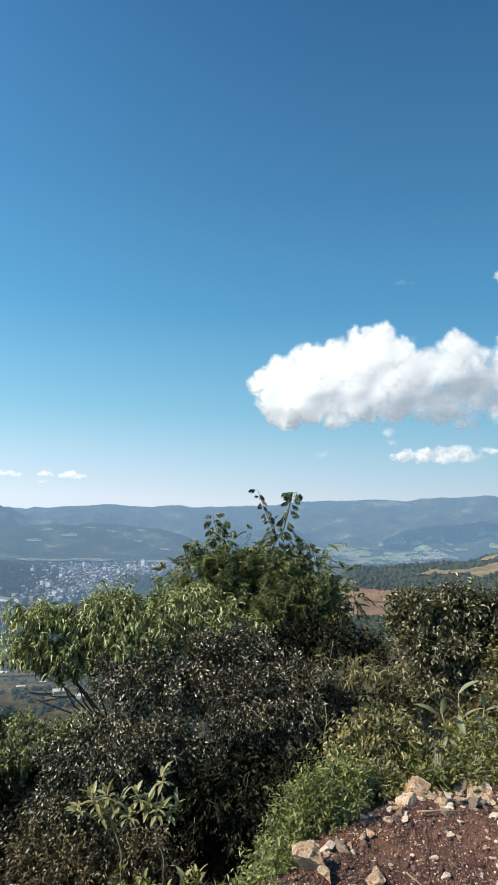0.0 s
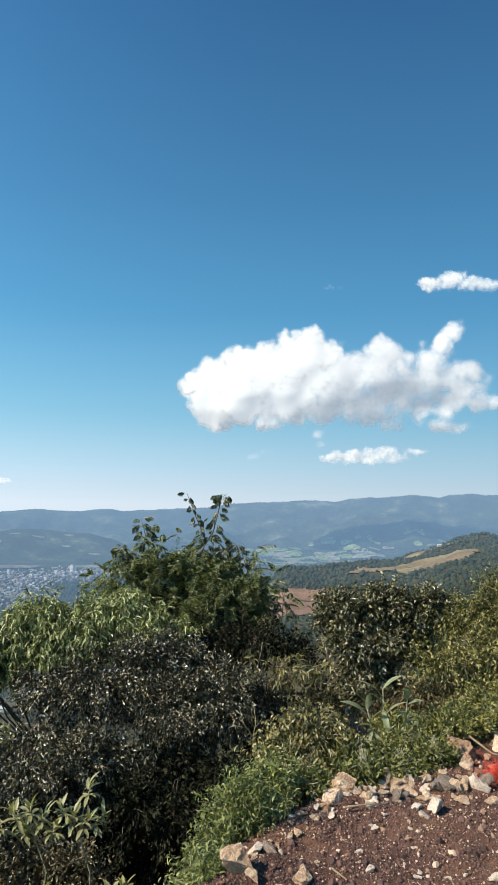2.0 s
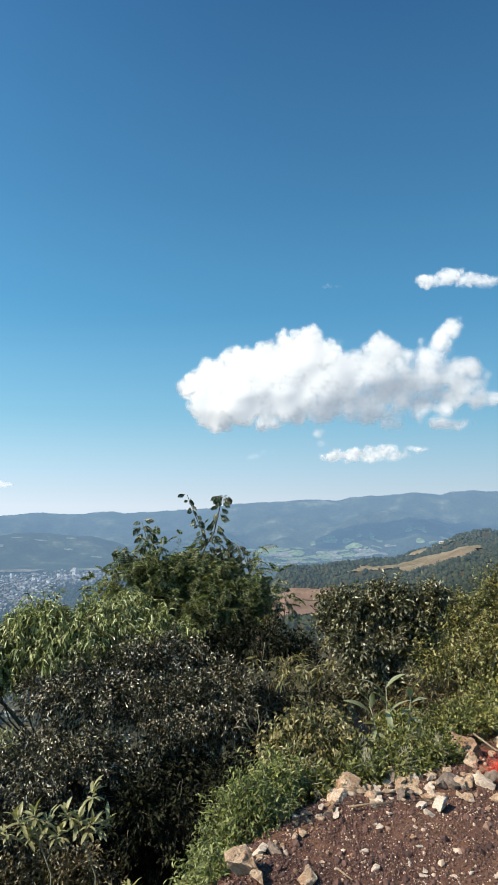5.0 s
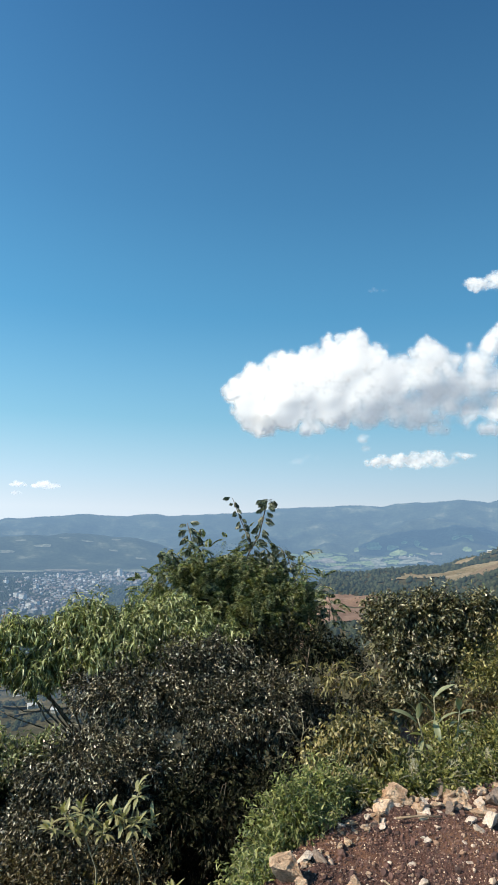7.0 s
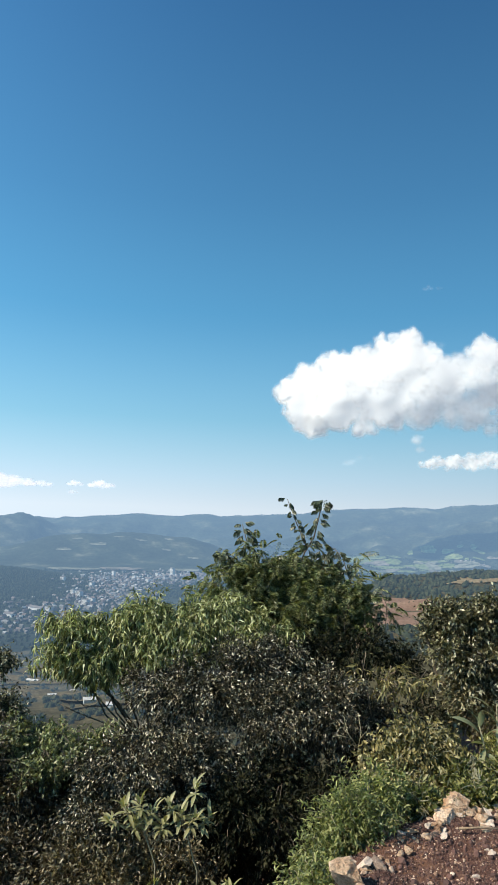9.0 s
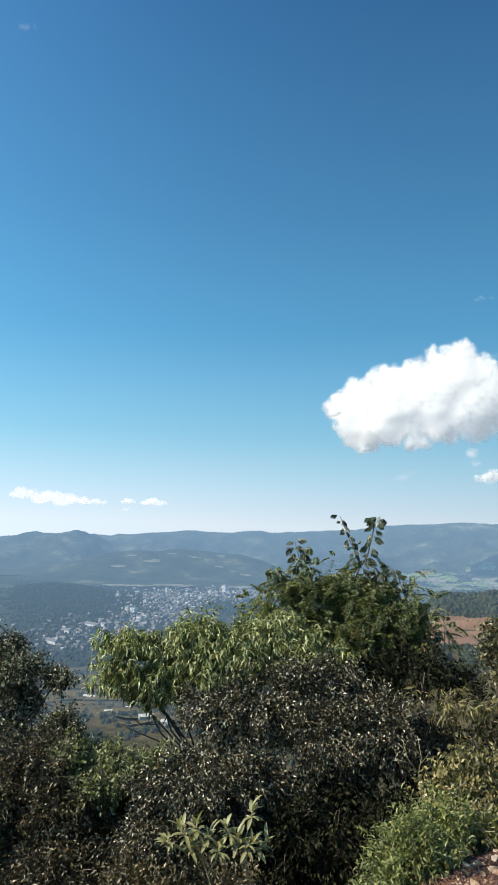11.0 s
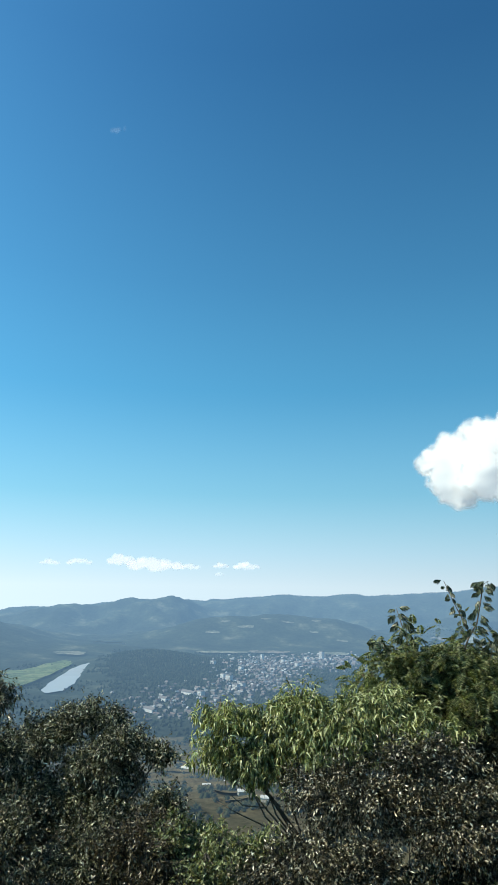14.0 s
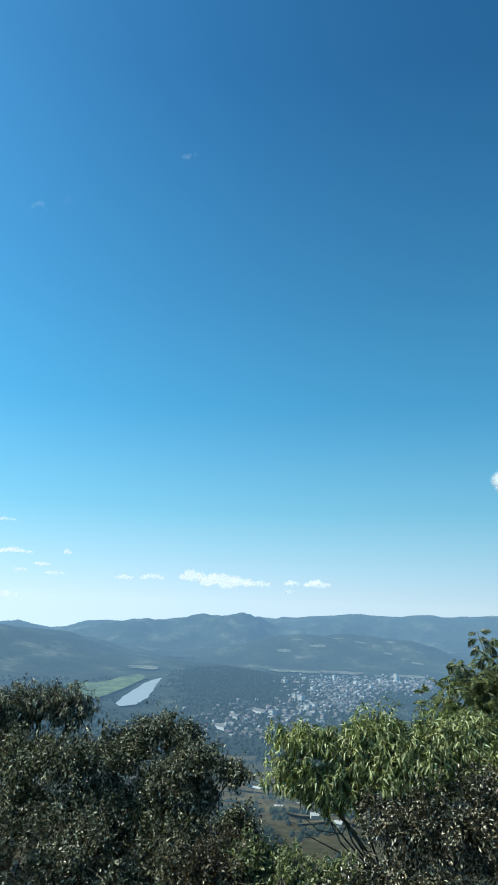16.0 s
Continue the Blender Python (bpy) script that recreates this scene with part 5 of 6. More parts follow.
plant("low_green_shrub", [(-2.07, 5.07, -0.16, 0.23, 0.21, 0.14), (-1.67, 5.1, -0.24, 0.3, 0.27, 0.15), (-1.35, 5.19, -0.22, 0.25, 0.22, 0.15), (-1.7, 4.9, -0.3, 0.26, 0.24, 0.14), (-2.0, 5.4, -0.3, 0.28, 0.25, 0.22), (-1.62, 5.45, -0.55, 0.28, 0.25, 0.26), (-1.85, 5.35, -0.8, 0.4, 0.3, 0.3)], SMALL_LEAF, 0.45, 2400, 8, LEAF_FEATHER, "low green shrub between darker trees", "shrub", 11, 0.036, 0.6, 0.9, 0.2, 0.6, 0.08, trunk=0.02)
# fills the hollow; its darkness is painted into the leaves
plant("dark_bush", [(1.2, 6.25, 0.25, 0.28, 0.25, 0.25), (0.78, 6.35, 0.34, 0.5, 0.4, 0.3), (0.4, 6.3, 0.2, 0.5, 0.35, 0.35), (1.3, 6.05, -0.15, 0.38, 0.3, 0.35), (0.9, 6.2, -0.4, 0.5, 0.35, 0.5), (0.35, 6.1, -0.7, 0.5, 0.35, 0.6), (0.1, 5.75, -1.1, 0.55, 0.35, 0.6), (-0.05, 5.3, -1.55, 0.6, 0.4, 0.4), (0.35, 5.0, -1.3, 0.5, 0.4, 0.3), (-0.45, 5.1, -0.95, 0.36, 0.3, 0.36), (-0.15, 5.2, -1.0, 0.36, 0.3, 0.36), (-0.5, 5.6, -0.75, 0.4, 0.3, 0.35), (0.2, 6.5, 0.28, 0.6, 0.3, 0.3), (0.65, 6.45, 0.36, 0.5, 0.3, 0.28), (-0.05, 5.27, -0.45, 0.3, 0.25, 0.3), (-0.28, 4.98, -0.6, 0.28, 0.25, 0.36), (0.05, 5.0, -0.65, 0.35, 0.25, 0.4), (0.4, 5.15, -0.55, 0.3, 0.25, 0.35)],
      SMALL_LEAF, 0.42, 7000, 8, LEAF_HOLLOW_SHADE, "shaded dark bush in the hollow below the bank", "bush", 19, 0.042, 0.7, 0.8, 0.3, 0.55, 0.08, trunk=0.01, limbs=False)

# ---- weeds and plants along the gravel's edge ----
plant("nettle_clump", [(0.42, 3.52, 0.06, 0.23, 0.18, 0.22), (0.27, 3.42, -0.1, 0.17, 0.16, 0.22), (0.11, 3.2, -0.26, 0.18, 0.16, 0.22), (0.62, 3.8, 0.06, 0.22, 0.18, 0.18), (-0.06, 2.95, -0.42, 0.17, 0.16, 0.22), (0.1, 2.85, -0.12, 0.17, 0.15, 0.17), (0.22, 3.1, -0.04, 0.14, 0.13, 0.14)], LONG_LEAF, 0.32, 1900, 9, LEAF_NETTLE,
      "bright green nettle-like weeds at the gravel's edge", "weeds", 12, 0.03, 0.5, 1.0, -0.25, 0.6, 0.05, trunk=0, bark=STEM, twig=0.0025, arch=0.5, tuft=3, inner=0.3)
plant("creeper_bush", [(0.98, 4.55, 0.08, 0.3, 0.26, 0.27), (1.18, 4.62, 0.0, 0.18, 0.18, 0.19), (0.72, 4.45, -0.08, 0.18, 0.2, 0.26), (0.85, 4.15, -0.08, 0.22, 0.18, 0.18)], SMALL_LEAF, 0.5, 1500, 7, LEAF_DULL, "tangled yellow-green creeper with hanging leaves", "creeper", 13, 0.037,
      0.4, 0.7, 0.7, 0.6, 0.07, trunk=0, bark=STEM, twig=0.003, tuft=4, inner=0.4)
plant("weeds", [(1.3, 4.38, -0.02, 0.28, 0.2, 0.12), (1.68, 4.46, -0.0, 0.32, 0.2, 0.14), (1.9, 4.95, -0.04, 0.4, 0.26, 0.14),
      (1.2, 3.98, 0.04, 0.2, 0.13, 0.1), (1.45, 4.0, 0.05, 0.2, 0.12, 0.1), (1.72, 4.14, 0.07, 0.2, 0.12, 0.12), (0.85, 3.86, 0.02, 0.18, 0.12, 0.12)], SMALL_LEAF, 0.5, 2500, 7, LEAF_WEED, "low leafy green weeds over the rubble", "weeds", 14, 0.033, 0.4, 1.1, -0.1, 0.7, 0.05, trunk=0, bark=STEM, twig=0.0025, tuft=3, inner=0.2)
plant("weeds", [(2.05, 4.62, 0.12, 0.28, 0.24, 0.17), (2.45, 4.9, 0.14, 0.3, 0.26, 0.19), (2.9, 5.3, 0.18, 0.35, 0.3, 0.22), (3.4, 5.7, 0.22, 0.4, 0.3, 0.22), (2.4, 4.66, 0.11, 0.3, 0.16, 0.13), (2.9, 4.98, 0.13, 0.35, 0.18, 0.15), (3.5, 5.3, 0.15, 0.4, 0.2, 0.17)],
      SMALL_LEAF, 0.45, 3000, 7, LEAF_SUNNY, "low yellow-green weeds over stony ground", "weeds", 25, 0.031, 0.5, 1.0, -0.1, 0.8, 0.05, trunk=0, bark=STEM, twig=0.0025, tuft=3, inner=0.2)
plant("weeds", [(-0.6, 3.8, -0.68, 0.3, 0.2, 0.14), (-0.25, 3.85, -0.7, 0.26, 0.2, 0.13), (-0.95, 3.75, -0.8, 0.3, 0.2, 0.14)], LONG_LEAF, 0.3, 330, 8, LEAF_WEED, "fresh green weeds low on the bank", "weeds", 15, 0.06, 0.6, 0.9, -0.2, 0.8, 0.05, trunk=0, bark=STEM, twig=0.0025, arch=0.5, tuft=3)


# rough grass and herbs over the whole bank
g = np.random.default_rng(41)
n = 15000
gx, gy = g.uniform(-8, 6, n), g.uniform(-3, 10, n)
ok = (beyond_edge(gx, gy) > 0.5) & (np.hypot(gx, gy) < 10) & (np.hypot(gx - 0.4, gy - 5.3) > 1.1)
gx, gy = gx[ok], gy[ok]
pos = np.repeat(np.stack([gx, gy, land(gx, gy)], 1), 5, 0) + g.normal(size=(len(gx) * 5, 3)) * [0.05, 0.05, 0.0]
way = unit(g.normal(size=pos.shape) * [0.5, 0.5, 0.2] + [0, 0, 0.8])
k = g.uniform(0.03, 0.075, len(pos))
h = Heap()
h.spread(SMALL_LEAF[0], SMALL_LEAF[1], pos, leaf_axes(way, g, 1.0), np.stack([k * 0.28, k, k * 0.3], 1))
tagged(part("rough_grass", h.mesh("rough_grass", LEAF_BUSH)), "rough grass and herbs covering the shaded bank", "grass", kind="stuff")


def broad_leaf(length, width, mat, name="leaf"):
    """One large leaf with a midrib, lifted edges and a drooping tip."""
    v, t = [], []
    n = 7
    for i in range(n + 1):
        u = i / n
        w = width * 0.5 * math.sin(math.pi * min(1, u * 0.92 + 0.06)) ** 0.8 * (1.0 if i < n else 0.02)
        z = 0.14 * length * math.sin(u * 2.0) - 0.2 * length * u * u
        v += [(-w, u * length, z + 0.22 * w), (-w * 0.5, u * length, z + 0.06 * w), (0, u * length, z), (w * 0.5, u * length, z + 0.06 * w), (w, u * length, z + 0.22 * w)]
    for i in range(n):
        for j in range(4):
            a = i * 5 + j
            t += [(a, a + 1, a + 6), (a, a + 6, a + 5)]
    return tri_mesh(name, v, t, mat, True)


def tall_weed(name, base, stems, leaves, width, label):
    """Upright stems with long leaves, each leaf from its foot on the stem to its tip."""
    top = thing(name, *base, label, "plant")
    o, g = np.array(base), np.random.default_rng(3)
    made = []
    for pts in stems:
        h = Heap()
        h.tube([base, *pts], 0.008, 0.004, 6)
        made.append(part("stem", h.mesh("stem", STEM, True, o), top))
    for k, (foot, tip) in enumerate(leaves):
        foot, tip = np.array(foot), np.array(tip)
        length = float(np.linalg.norm(tip - foot))
        ax = leaf_axes(unit(tip - foot)[None] + [[0, 0, 0.12]], g, 0.25)[0]
        leaf = part("leaf", broad_leaf(length, width * min(1.0, length / 0.17 + 0.25), LEAF_PALE), made[k % len(made)])
        leaf.matrix_local = Matrix(((*ax[:, 0], foot[0] - o[0]), (*ax[:, 1], foot[1] - o[1]), (*ax[:, 2], foot[2] - o[2]), (0, 0, 0, 1)))
    return top


tall_weed("broad_leaved_plant", (1.47, 4.6, float(land(1.47, 4.6)) - 0.03), [[(1.45, 4.59, 0.06), (1.4, 4.58, 0.25)], [(1.53, 4.59, 0.14), (1.52, 4.58, 0.38)], [(1.7, 4.62, 0.1), (1.72, 4.62, 0.33)]],
          [((1.4, 4.58, 0.2), (1.2, 4.52, 0.29)), ((1.52, 4.58, 0.31), (1.32, 4.54, 0.43)), ((1.72, 4.62, 0.25), (1.82, 4.58, 0.28)), ((1.41, 4.58, 0.25), (1.28, 4.58, 0.35)), ((1.52, 4.58, 0.37), (1.66, 4.56, 0.46)), ((1.72, 4.62, 0.31), (1.8, 4.58, 0.42)),
           ((1.4, 4.58, 0.23), (1.4, 4.5, 0.35)), ((1.52, 4.58, 0.26), (1.4, 4.52, 0.35)), ((1.71, 4.62, 0.2), (1.62, 4.55, 0.18)), ((1.43, 4.58, 0.14), (1.5, 4.5, 0.24)), ((1.52, 4.58, 0.22), (1.53, 4.48, 0.08)), ((1.71, 4.62, 0.28), (1.68, 4.54, 0.38)),
           ((1.43, 4.58, 0.12), (1.3, 4.52, 0.12)), ((1.53, 4.58, 0.18), (1.68, 4.54, 0.28)), ((1.7, 4.62, 0.14), (1.8, 4.54, 0.1)), ((1.44, 4.58, 0.08), (1.38, 4.48, 0.0)), ((1.53, 4.58, 0.12), (1.61, 4.5, 0.04)), ((1.7, 4.62, 0.1), (1.64, 4.52, 0.04)),
           ((1.44, 4.58, 0.06), (1.52, 4.48, 0.0)), ((1.53, 4.58, 0.08), (1.46, 4.49, 0.1))],
          0.044, "tall weed with long pale lance-shaped leaves")


def rosette_shrub(name, base, stems, length, width, mat, label, seed, per=9):
    """Bare pale stems that fork, each tip with a loose whorl of long leaves that arch over and hang."""
    g = np.random.default_rng(seed)
    top = thing(name, *base, label, "shrub")
    o = np.array(base)
    me = [broad_leaf(length * k, width * k, mat) for k in (0.55, 0.8, 1.05)]
    for pts in stems:
        pts = np.array(pts, float)
        h = Heap()
        h.tube(pts, 0.0065, 0.0035, 5)
        stem = part("stem", h.mesh("stem", STEM, True, o), top)
        tip, axis = pts[-1], unit(pts[-1] - pts[-2])
        for i in range(per):
            a = i * 2.4 + g.uniform(-0.3, 0.3)
            way = unit(np.array([math.cos(a), math.sin(a), 0.0]) * (0.35 + 0.65 * i / per) + axis * 0.35 * (1 - i / per) + [0, 0, 0.35 - 0.9 * i / per])
            ax = leaf_axes(way[None], g, 0.15)[0]
            p = tip - axis * 0.07 * i / per + g.normal(size=3) * 0.008 - o
            leaf = part("leaf", me[int(g.integers(3))], stem)
            leaf.matrix_local = Matrix(((*ax[:, 0], p[0]), (*ax[:, 1], p[1]), (*ax[:, 2], p[2]), (0, 0, 0, 1)))
    return top


rosette_shrub("wild_tobacco_shrub", (-0.44, 4.2, float(land(-0.44, 4.2)) - 0.04),
              [[(-0.44, 4.2, -0.85), (-0.45, 4.2, -0.6), (-0.53, 4.19, -0.36), (-0.5, 4.19, -0.2), (-0.47, 4.2, -0.09)], [(-0.52, 4.19, -0.38), (-0.55, 4.17, -0.3), (-0.56, 4.16, -0.23)], [(-0.52, 4.19, -0.38), (-0.44, 4.2, -0.32), (-0.39, 4.2, -0.27)],
               [(-0.53, 4.19, -0.34), (-0.5, 4.16, -0.3), (-0.47, 4.14, -0.26)], [(-0.53, 4.19, -0.34), (-0.6, 4.18, -0.25), (-0.64, 4.17, -0.2)]],
              0.088, 0.024, LEAF_BROAD, "spindly shrub with broad pale green leaves on bare stems", 23, 19)
rosette_shrub("wild_tobacco_shrub", (-0.7, 4.16, float(land(-0.7, 4.16)) - 0.04),
              [[(-0.7, 4.16, -0.95), (-0.71, 4.16, -0.55), (-0.8, 4.15, -0.32), (-0.82, 4.15, -0.18)], [(-0.8, 4.15, -0.34), (-0.88, 4.13, -0.27), (-0.92, 4.13, -0.21)], [(-0.78, 4.15, -0.38), (-0.75, 4.16, -0.28), (-0.74, 4.16, -0.23)], [(-0.8, 4.15, -0.36), (-0.93, 4.12, -0.32), (-1.0, 4.11, -0.28)],
               [(-0.79, 4.15, -0.37), (-0.84, 4.12, -0.32), (-0.84, 4.1, -0.29)], [(-0.74, 4.16, -0.48), (-0.68, 4.13, -0.36), (-0.66, 4.12, -0.29)]],
              0.088, 0.024, LEAF_BROAD, "spindly shrub with broad pale green leaves on bare stems", 27, 19)
rosette_shrub("wild_tobacco_shrub", (-0.3, 3.98, float(land(-0.3, 3.98)) - 0.03), [[(-0.3, 3.98, -0.85), (-0.3, 3.98, -0.62)], [(-0.28, 3.98, -0.82), (-0.22, 4.0, -0.6)], [(-0.3, 3.98, -0.82), (-0.4, 3.95, -0.66)], [(-0.28, 3.98, -0.82), (-0.12, 3.98, -0.66)]],
              0.1, 0.034, LEAF_BROAD, "low young shrub with broad pale green leaves", 24, 8)

# a bare pale branch leaning out of the shaded hollow
top = thing("dry_branch", 0.68, 4.66, float(land(0.68, 4.66)) - 0.03, "bare pale dry branch leaning over a shaded hollow", "branch")
o = np.array(top.location)
fork = np.array((0.59, 4.62, 0.04))
for name, pts, r in (("stem", [o, (o + fork) / 2 + [0.03, 0, 0.02], fork], 0.006), ("twig", [fork, fork + [-0.07, 0, 0.09], fork + [-0.1, 0.02, 0.19]], 0.0035), ("twig", [fork, fork + [0.02, 0.01, 0.1], fork + [0.0, 0.03, 0.22]], 0.0035),
                     ("twig", [fork + [-0.05, 0, 0.06], fork + [-0.13, -0.01, 0.08], fork + [-0.18, -0.01, 0.07]], 0.003), ("twig", [fork + [0.01, 0, 0.06], fork + [0.06, 0, 0.12], fork + [0.07, 0, 0.17]], 0.0025)):
    h = Heap()
    h.tube(pts, r, r * 0.5, 5)
    part(name, h.mesh(name, STEM, True, o), top)
# ---- stones, gravel and litter on the shoulder ----
def sphere(sub):
    bm = bmesh.new()
    bmesh.ops.create_icosphere(bm, subdivisions=sub, radius=1)
    v, t = np.array([q.co[:] for q in bm.verts]), np.array([[q.index for q in f.verts] for f in bm.faces])
    bm.free()
    return v, t


def stone_mesh(seed, sub=3, cuts=15, flat=0.8, mat=None):
    """A weathered lump: a ball cut by planes, its faces pitted and its edges broken."""
    g = np.random.default_rng(seed)
    v, t = sphere(sub)
    v = np.sign(v) * np.abs(v) ** 0.8
    for _ in range(cuts):
        n = unit(g.normal(size=3))
        over = np.maximum(v @ n - g.uniform(0.3, 0.68), 0)
        v -= over[:, None] * n * 0.94
    f = g.normal(size=(6, 3)) * [[2.5], [2.5], [4], [4], [8], [8]]
    ph = g.uniform(0, 6.3, 6)
    v = v * (1 + (np.sin(v @ f.T + ph) * [0.05, 0.05, 0.035, 0.035, 0.025, 0.025]).sum(1))[:, None]
    v *= [1, g.uniform(0.7, 1), flat]
    v += g.normal(size=v.shape) * 0.018
    v /= np.abs(v).max()
    v[:, 2] -= v[:, 2].min() * 0.75
    return tri_mesh("rock", v, t, mat or ROCK)


STONES = [stone_mesh(100 + i, flat=f) for i, f in enumerate((0.6, 0.75, 0.9, 0.7, 0.85, 0.6, 0.8, 1.0, 0.65, 0.75))]
PALE_ROCK = earthy("pale_limestone", [(0.3, (0.6, 0.46, 0.36)), (0.7, (0.8, 0.66, 0.54))], 3, 9, 0.9, 0.6, 0.03)
STONES += [stone_mesh(130 + i, flat=f, mat=PALE_ROCK, cuts=6) for i, f in enumerate((0.75, 0.9))]
# grey-brown puts the shaded sides of the rubble into the stone's colour
SHADED_ROCK = earthy("stone_with_painted_shade", [(0.3, (0.17, 0.125, 0.1)), (0.7, (0.32, 0.24, 0.19))], 3, 9, 0.9, 0.6, 0.03)
STONES += [stone_mesh(150 + i, flat=f, mat=SHADED_ROCK, cuts=12) for i, f in enumerate((0.7, 0.9, 0.8))]
g = np.random.default_rng(5)


def rock(x, y, size, k, tall=1.0, turn=None, label="angular tan limestone rock on the gravel's edge", deep=None, sink=0.12):
    ob = tagged(part("rock", STONES[k % len(STONES)]), label, "rock", "loose rocks")
    ob.location = (x, y, float(land(x, y)) - sink * size)
    ob.rotation_euler = (g.uniform(-0.25, 0.25), g.uniform(-0.25, 0.25), g.uniform(0, 6.3) if turn is None else turn)
    ob.scale = (size, size * (deep or g.uniform(0.7, 1.0)), size * tall)
    return ob


TAN, PALE, GREY = "angular tan limestone rock on the gravel's edge", "pale block of stone lying on the gravel", "grey-brown stone among pale rubble, coloured as a rock's shaded side"
for x, y, size, k, tall, label in [
        (0.315, 2.98, 0.09, 4, 1.25, "tall orange-tan rock face at the shoulder's edge"), (0.39, 2.95, 0.045, 4, 1.1, TAN), (0.44, 3.2, 0.055, 11, 1.0, PALE), (0.5, 3.2, 0.06, 12, 0.9, GREY), (0.62, 3.55, 0.065, 1, 0.9, TAN), (0.72, 3.55, 0.05, 3, 0.8, TAN),
        (0.66, 3.5, 0.04, 10, 0.7, PALE), (0.9, 3.53, 0.05, 10, 0.35, PALE), (0.93, 3.72, 0.125, 1, 0.55, "large weathered tan rock half in the weeds"), (1.03, 3.84, 0.11, 4, 0.95, "large weathered tan rock half in the weeds"), (1.16, 3.86, 0.05, 6, 1.0, TAN),
        (1.33, 3.92, 0.06, 13, 1.0, GREY), (1.24, 3.75, 0.045, 9, 0.8, TAN), (1.4, 3.8, 0.085, 5, 0.5, TAN), (1.5, 3.72, 0.1, 0, 0.35, TAN), (1.6, 3.81, 0.08, 12, 1.0, GREY), (1.48, 3.55, 0.065, 10, 1.0, "pale squared block of stone lying on the gravel"),
        (1.38, 3.47, 0.036, 11, 0.8, PALE), (1.38, 3.55, 0.042, 10, 0.5, PALE), (0.62, 2.94, 0.07, 7, 0.6, TAN), (1.99, 4.3, 0.14, 7, 0.85, "largest pale boulder at the weeds' edge"), (2.1, 4.42, 0.09, 3, 1.2, TAN), (1.66, 3.8, 0.07, 14, 0.9, GREY), (1.71, 3.7, 0.08, 8, 0.55, TAN),
        (1.84, 3.79, 0.075, 11, 1.0, PALE), (1.9, 3.8, 0.06, 13, 1.0, GREY), (1.78, 3.83, 0.05, 6, 1.0, TAN), (1.9, 4.06, 0.06, 2, 1.1, TAN), (2.28, 4.37, 0.1, 9, 0.7, TAN), (2.02, 3.62, 0.1, 7, 0.75, "rounded cream boulder beside red netting"), (1.87, 3.68, 0.07, 0, 0.4, TAN),
        (1.95, 3.63, 0.06, 12, 0.4, GREY), (2.6, 4.8, 0.1, 4, 0.9, TAN), (2.69, 4.72, 0.1, 6, 0.8, TAN), (2.73, 5.05, 0.09, 2, 1.0, TAN), (2.74, 4.92, 0.08, 7, 1.0, TAN), (2.85, 4.85, 0.1, 13, 0.9, GREY), (3.2, 5.65, 0.2, 1, 0.9, "big pale boulder at the top of the rubble"),
        (1.63, 2.9, 0.075, 4, 0.8, TAN), (1.52, 2.92, 0.045, 10, 0.7, PALE), (1.9, 3.29, 0.03, 11, 0.8, PALE)]:
    rock(x, y, size, k, tall, None, label)
SMALL = "small pale stone lying on the gravel"
for x, y, size in [(0.94, 3.17, 0.028), (0.95, 3.01, 0.036), (1.18, 3.52, 0.03), (1.09, 3.4, 0.026), (1.25, 3.68, 0.03), (1.22, 3.18, 0.022), (1.27, 3.37, 0.016), (1.17, 2.98, 0.024), (1.12, 3.04, 0.018), (1.29, 2.94, 0.02), (1.39, 2.97, 0.018), (1.15, 2.95, 0.024), (1.64, 3.15, 0.02), (1.87, 3.38, 0.014)]:
    rock(x, y, size, 10 + int(g.integers(2)), 0.6, None, SMALL)
for _ in range(42):
    x = g.uniform(1.05, 2.3)
    rock(x, 3.76 + 0.1 * (x - 1.3) + g.normal() * 0.07, g.uniform(0.015, 0.05), int(g.integers(14)), g.uniform(0.6, 1.1), None, "broken stone in a line of rubble")
for _ in range(30):
    u = g.uniform(0, 1)
    rock(0.26 + 0.7 * u + g.normal() * 0.02, 2.95 + 0.75 * u + g.normal() * 0.035, g.uniform(0.01, 0.034), int(g.integers(14)), g.uniform(0.6, 1.1), None, "broken stone in a line of rubble")
for _ in range(75):
    rock(g.uniform(2.1, 3.2), g.uniform(4.15, 5.1), g.uniform(0.02, 0.065), int(g.integers(15)), g.uniform(0.6, 1.1), None, "broken stone in a heap of rubble")
for _ in range(34):
    u = g.uniform(0, 1)
    rock(0.85 + 1.2 * u + g.normal() * 0.03, 3.7 + 0.32 * u + g.normal() * 0.05, g.uniform(0.025, 0.06), int(g.integers(12)), g.uniform(0.5, 1.0), None, "broken tan stone in a line of rubble")
for _ in range(46):
    rock(g.uniform(0.4, 2.3), g.uniform(2.55, 3.65), g.uniform(0.007, 0.016), int(g.integers(12)), g.uniform(0.6, 1.0), None, SMALL)

GRAVEL = leafy("dark_gravel", [(0.05, 0.031, 0.029), (0.1, 0.058, 0.052), (0.135, 0.076, 0.066), (0.16, 0.088, 0.074), (0.13, 0.074, 0.065), (0.08, 0.048, 0.044), (0.06, 0.038, 0.035), (0.11, 0.066, 0.06), (0.19, 0.11, 0.085), (0.13, 0.078, 0.068), (0.3, 0.19, 0.135), (0.6, 0.47, 0.38)], 0.9, 0.0, 0.2)
oct_v = np.array([(1, 0, 0), (-1, 0.1, 0), (0, 1, 0.1), (0.1, -1, 0), (0, 0, 0.8), (0, 0.1, -0.7)], float)
oct_t = [(0, 2, 4), (2, 1, 4), (1, 3, 4), (3, 0, 4), (2, 0, 5), (1, 2, 5), (3, 1, 5), (0, 3, 5)]
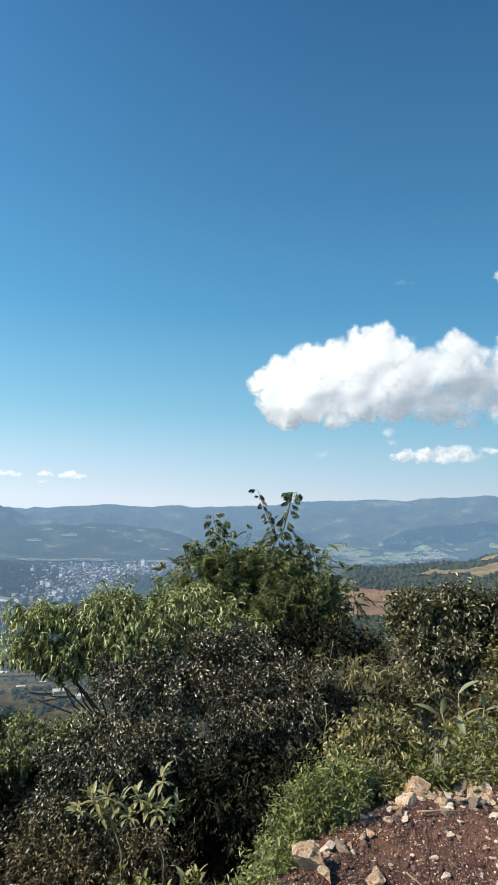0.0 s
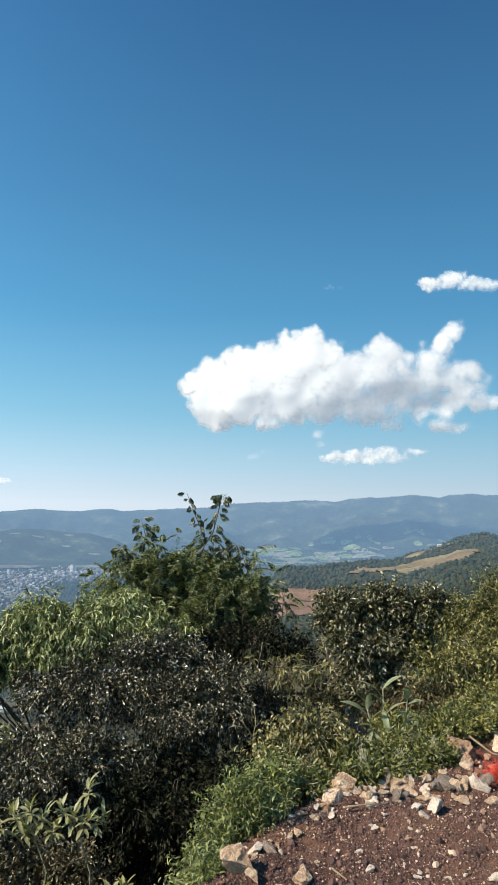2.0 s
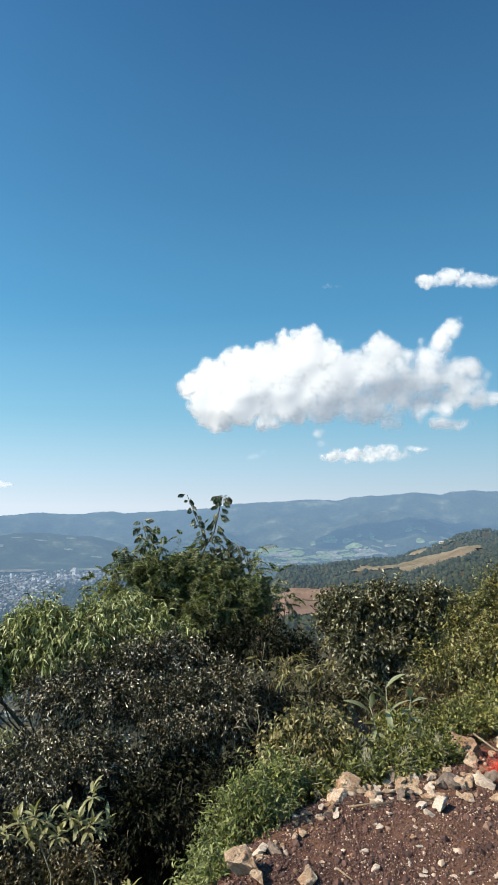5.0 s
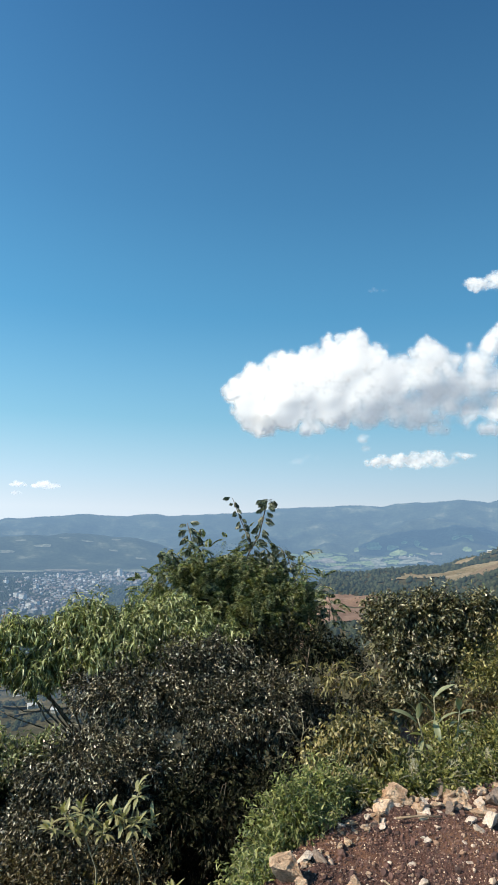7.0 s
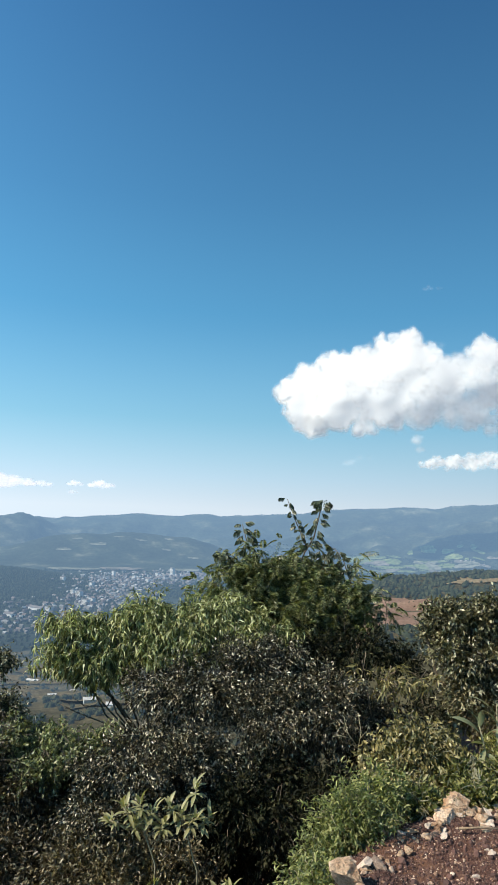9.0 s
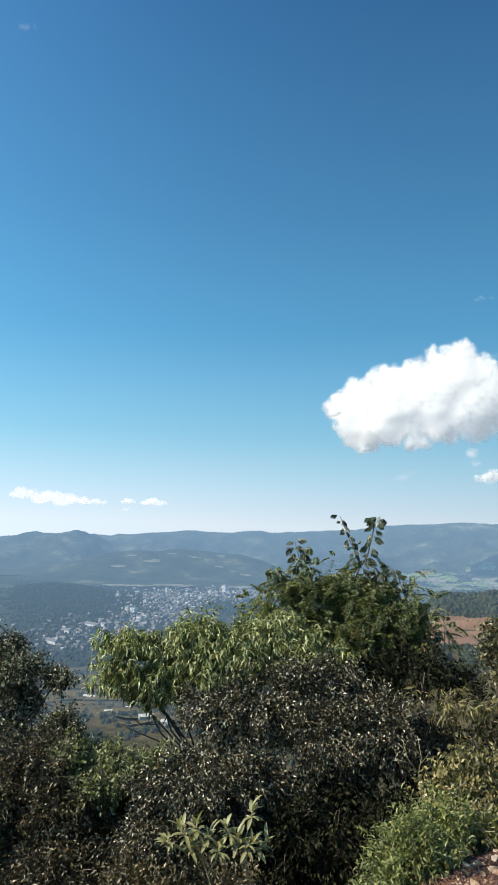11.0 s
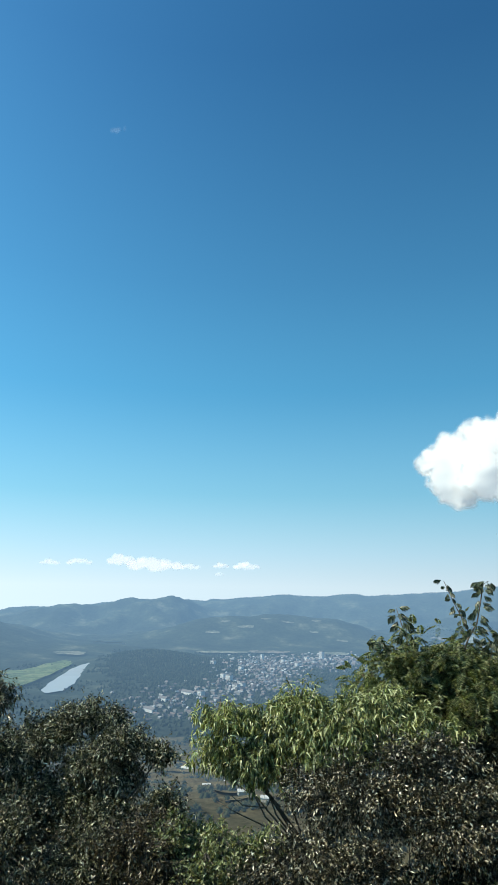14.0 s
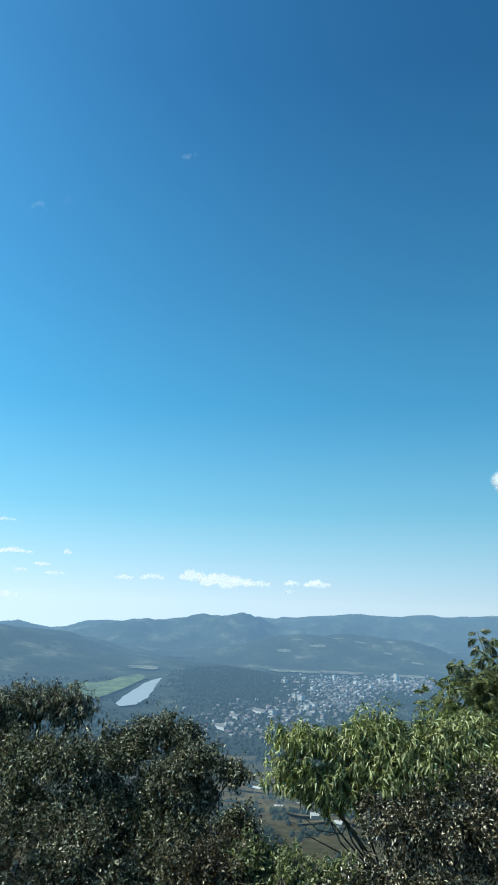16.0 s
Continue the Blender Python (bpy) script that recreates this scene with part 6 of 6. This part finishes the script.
CRUMB = ICO_V * (1 + 0.16 * np.sin(ICO_V[:, :1] * 5 + ICO_V[:, 1:2] * 9 + ICO_V[:, 2:] * 7))


def crumbs(n, box, s_of, shape, tris, label):
    gx, gy = g.uniform(box[0], box[1], n), g.uniform(box[2], box[3], n)
    ok = beyond_edge(gx, gy) < 0.2
    gx, gy = gx[ok], gy[ok]
    s = s_of(g.random(len(gx)))
    h = Heap()
    h.spread(shape, tris, np.stack([gx, gy, land(gx, gy) + s * 0.3], 1), leaf_axes(unit(g.normal(size=(len(gx), 3))), g, 1), np.stack([s * g.uniform(0.8, 1.4, len(gx)), s * g.uniform(0.6, 1.2, len(gx)), s * g.uniform(0.6, 1.1, len(gx))], 1))
    tagged(part("gravel", h.mesh("gravel", GRAVEL)), label, "gravel", kind="stuff")


crumbs(26000, (-0.1, 2.6, 2.3, 4.2), lambda u: 0.0018 + 0.0025 * u ** 2, oct_v, oct_t, "fine dark red-brown grit and crumbs of earth")
crumbs(42000, (-0.1, 2.6, 2.3, 4.2), lambda u: 0.0035 + 0.0045 * u ** 2, oct_v * [1, 0.9, 1], oct_t, "dark red-brown gravel")
crumbs(6000, (-0.1, 2.6, 2.3, 4.2), lambda u: 0.006 + 0.005 * u ** 3 + 0.012 * u ** 24, CRUMB, ICO_T, "coarse dark red-brown gravel and clods of earth")
crumbs(4000, (-1.0, 6.0, -3.0, 2.35), lambda u: 0.004 + 0.011 * u ** 3, oct_v, oct_t, "loose dark gravel strewn over bare earth")

# litter
RED, _n, _l, _b = material("red_plastic_strands", 0.5, 0.4)
_b.inputs["Base Color"].default_value = (0.62, 0.06, 0.035, 1)
top = thing("red_netting", 2.2, 3.9, float(land(2.2, 3.9)), "crumpled heap of bright red shredded netting", "litter")
h = Heap()
for _ in range(2800):
    p = np.array([2.22, 3.9, 0.03]) + g.normal(size=3) * [0.12, 0.06, 0.045]
    p[2] = abs(p[2])
    d = unit(g.normal(size=3) * [1, 1, 0.7] + [0, 0, 0.25]) * g.uniform(0.012, 0.045)
    h.tube([p, p + d * 0.5 + g.normal(size=3) * 0.012, p + d + g.normal(size=3) * 0.015], 0.0014, 0.001, 3)
tagged(part("tangle", h.mesh("tangle", RED, False, top.location), top), kind="stuff")
for pts, r, lab in (([(0.98, 3.57, 0.03), (1.1, 3.585, 0.035), (1.23, 3.59, 0.03)], 0.006, "thin dry stick lying on the gravel"), ([(1.95, 4.12, 0.2), (2.05, 4.02, 0.13), (2.2, 3.97, 0.1)], 0.007, "bent dry twig over the rubble"),
                    ([(0.77, 3.0, 0.025), (0.81, 2.9, 0.03)], 0.005, "short dry stick on the gravel")):
    h = Heap()
    h.tube(pts, r, r * 0.7, 6)
    tagged(part("stick", h.mesh("stick", WOOD, True)), lab, "stick", "dry sticks")
bm = bmesh.new()
bmesh.ops.create_cube(bm, size=1, matrix=Matrix.Diagonal((0.035, 0.34, 0.022, 1)))
bmesh.ops.bevel(bm, geom=bm.edges, offset=0.003, segments=1, affect="EDGES")
me = bpy.data.meshes.new("plank")
bm.to_mesh(me)
bm.free()
me.materials.append(WOOD)
pl = tagged(part("plank", me), "broken weathered wooden lath on the gravel", "plank")
pl.matrix_world = pose(1.595, 2.83, 0.035, 4, 0, -2)
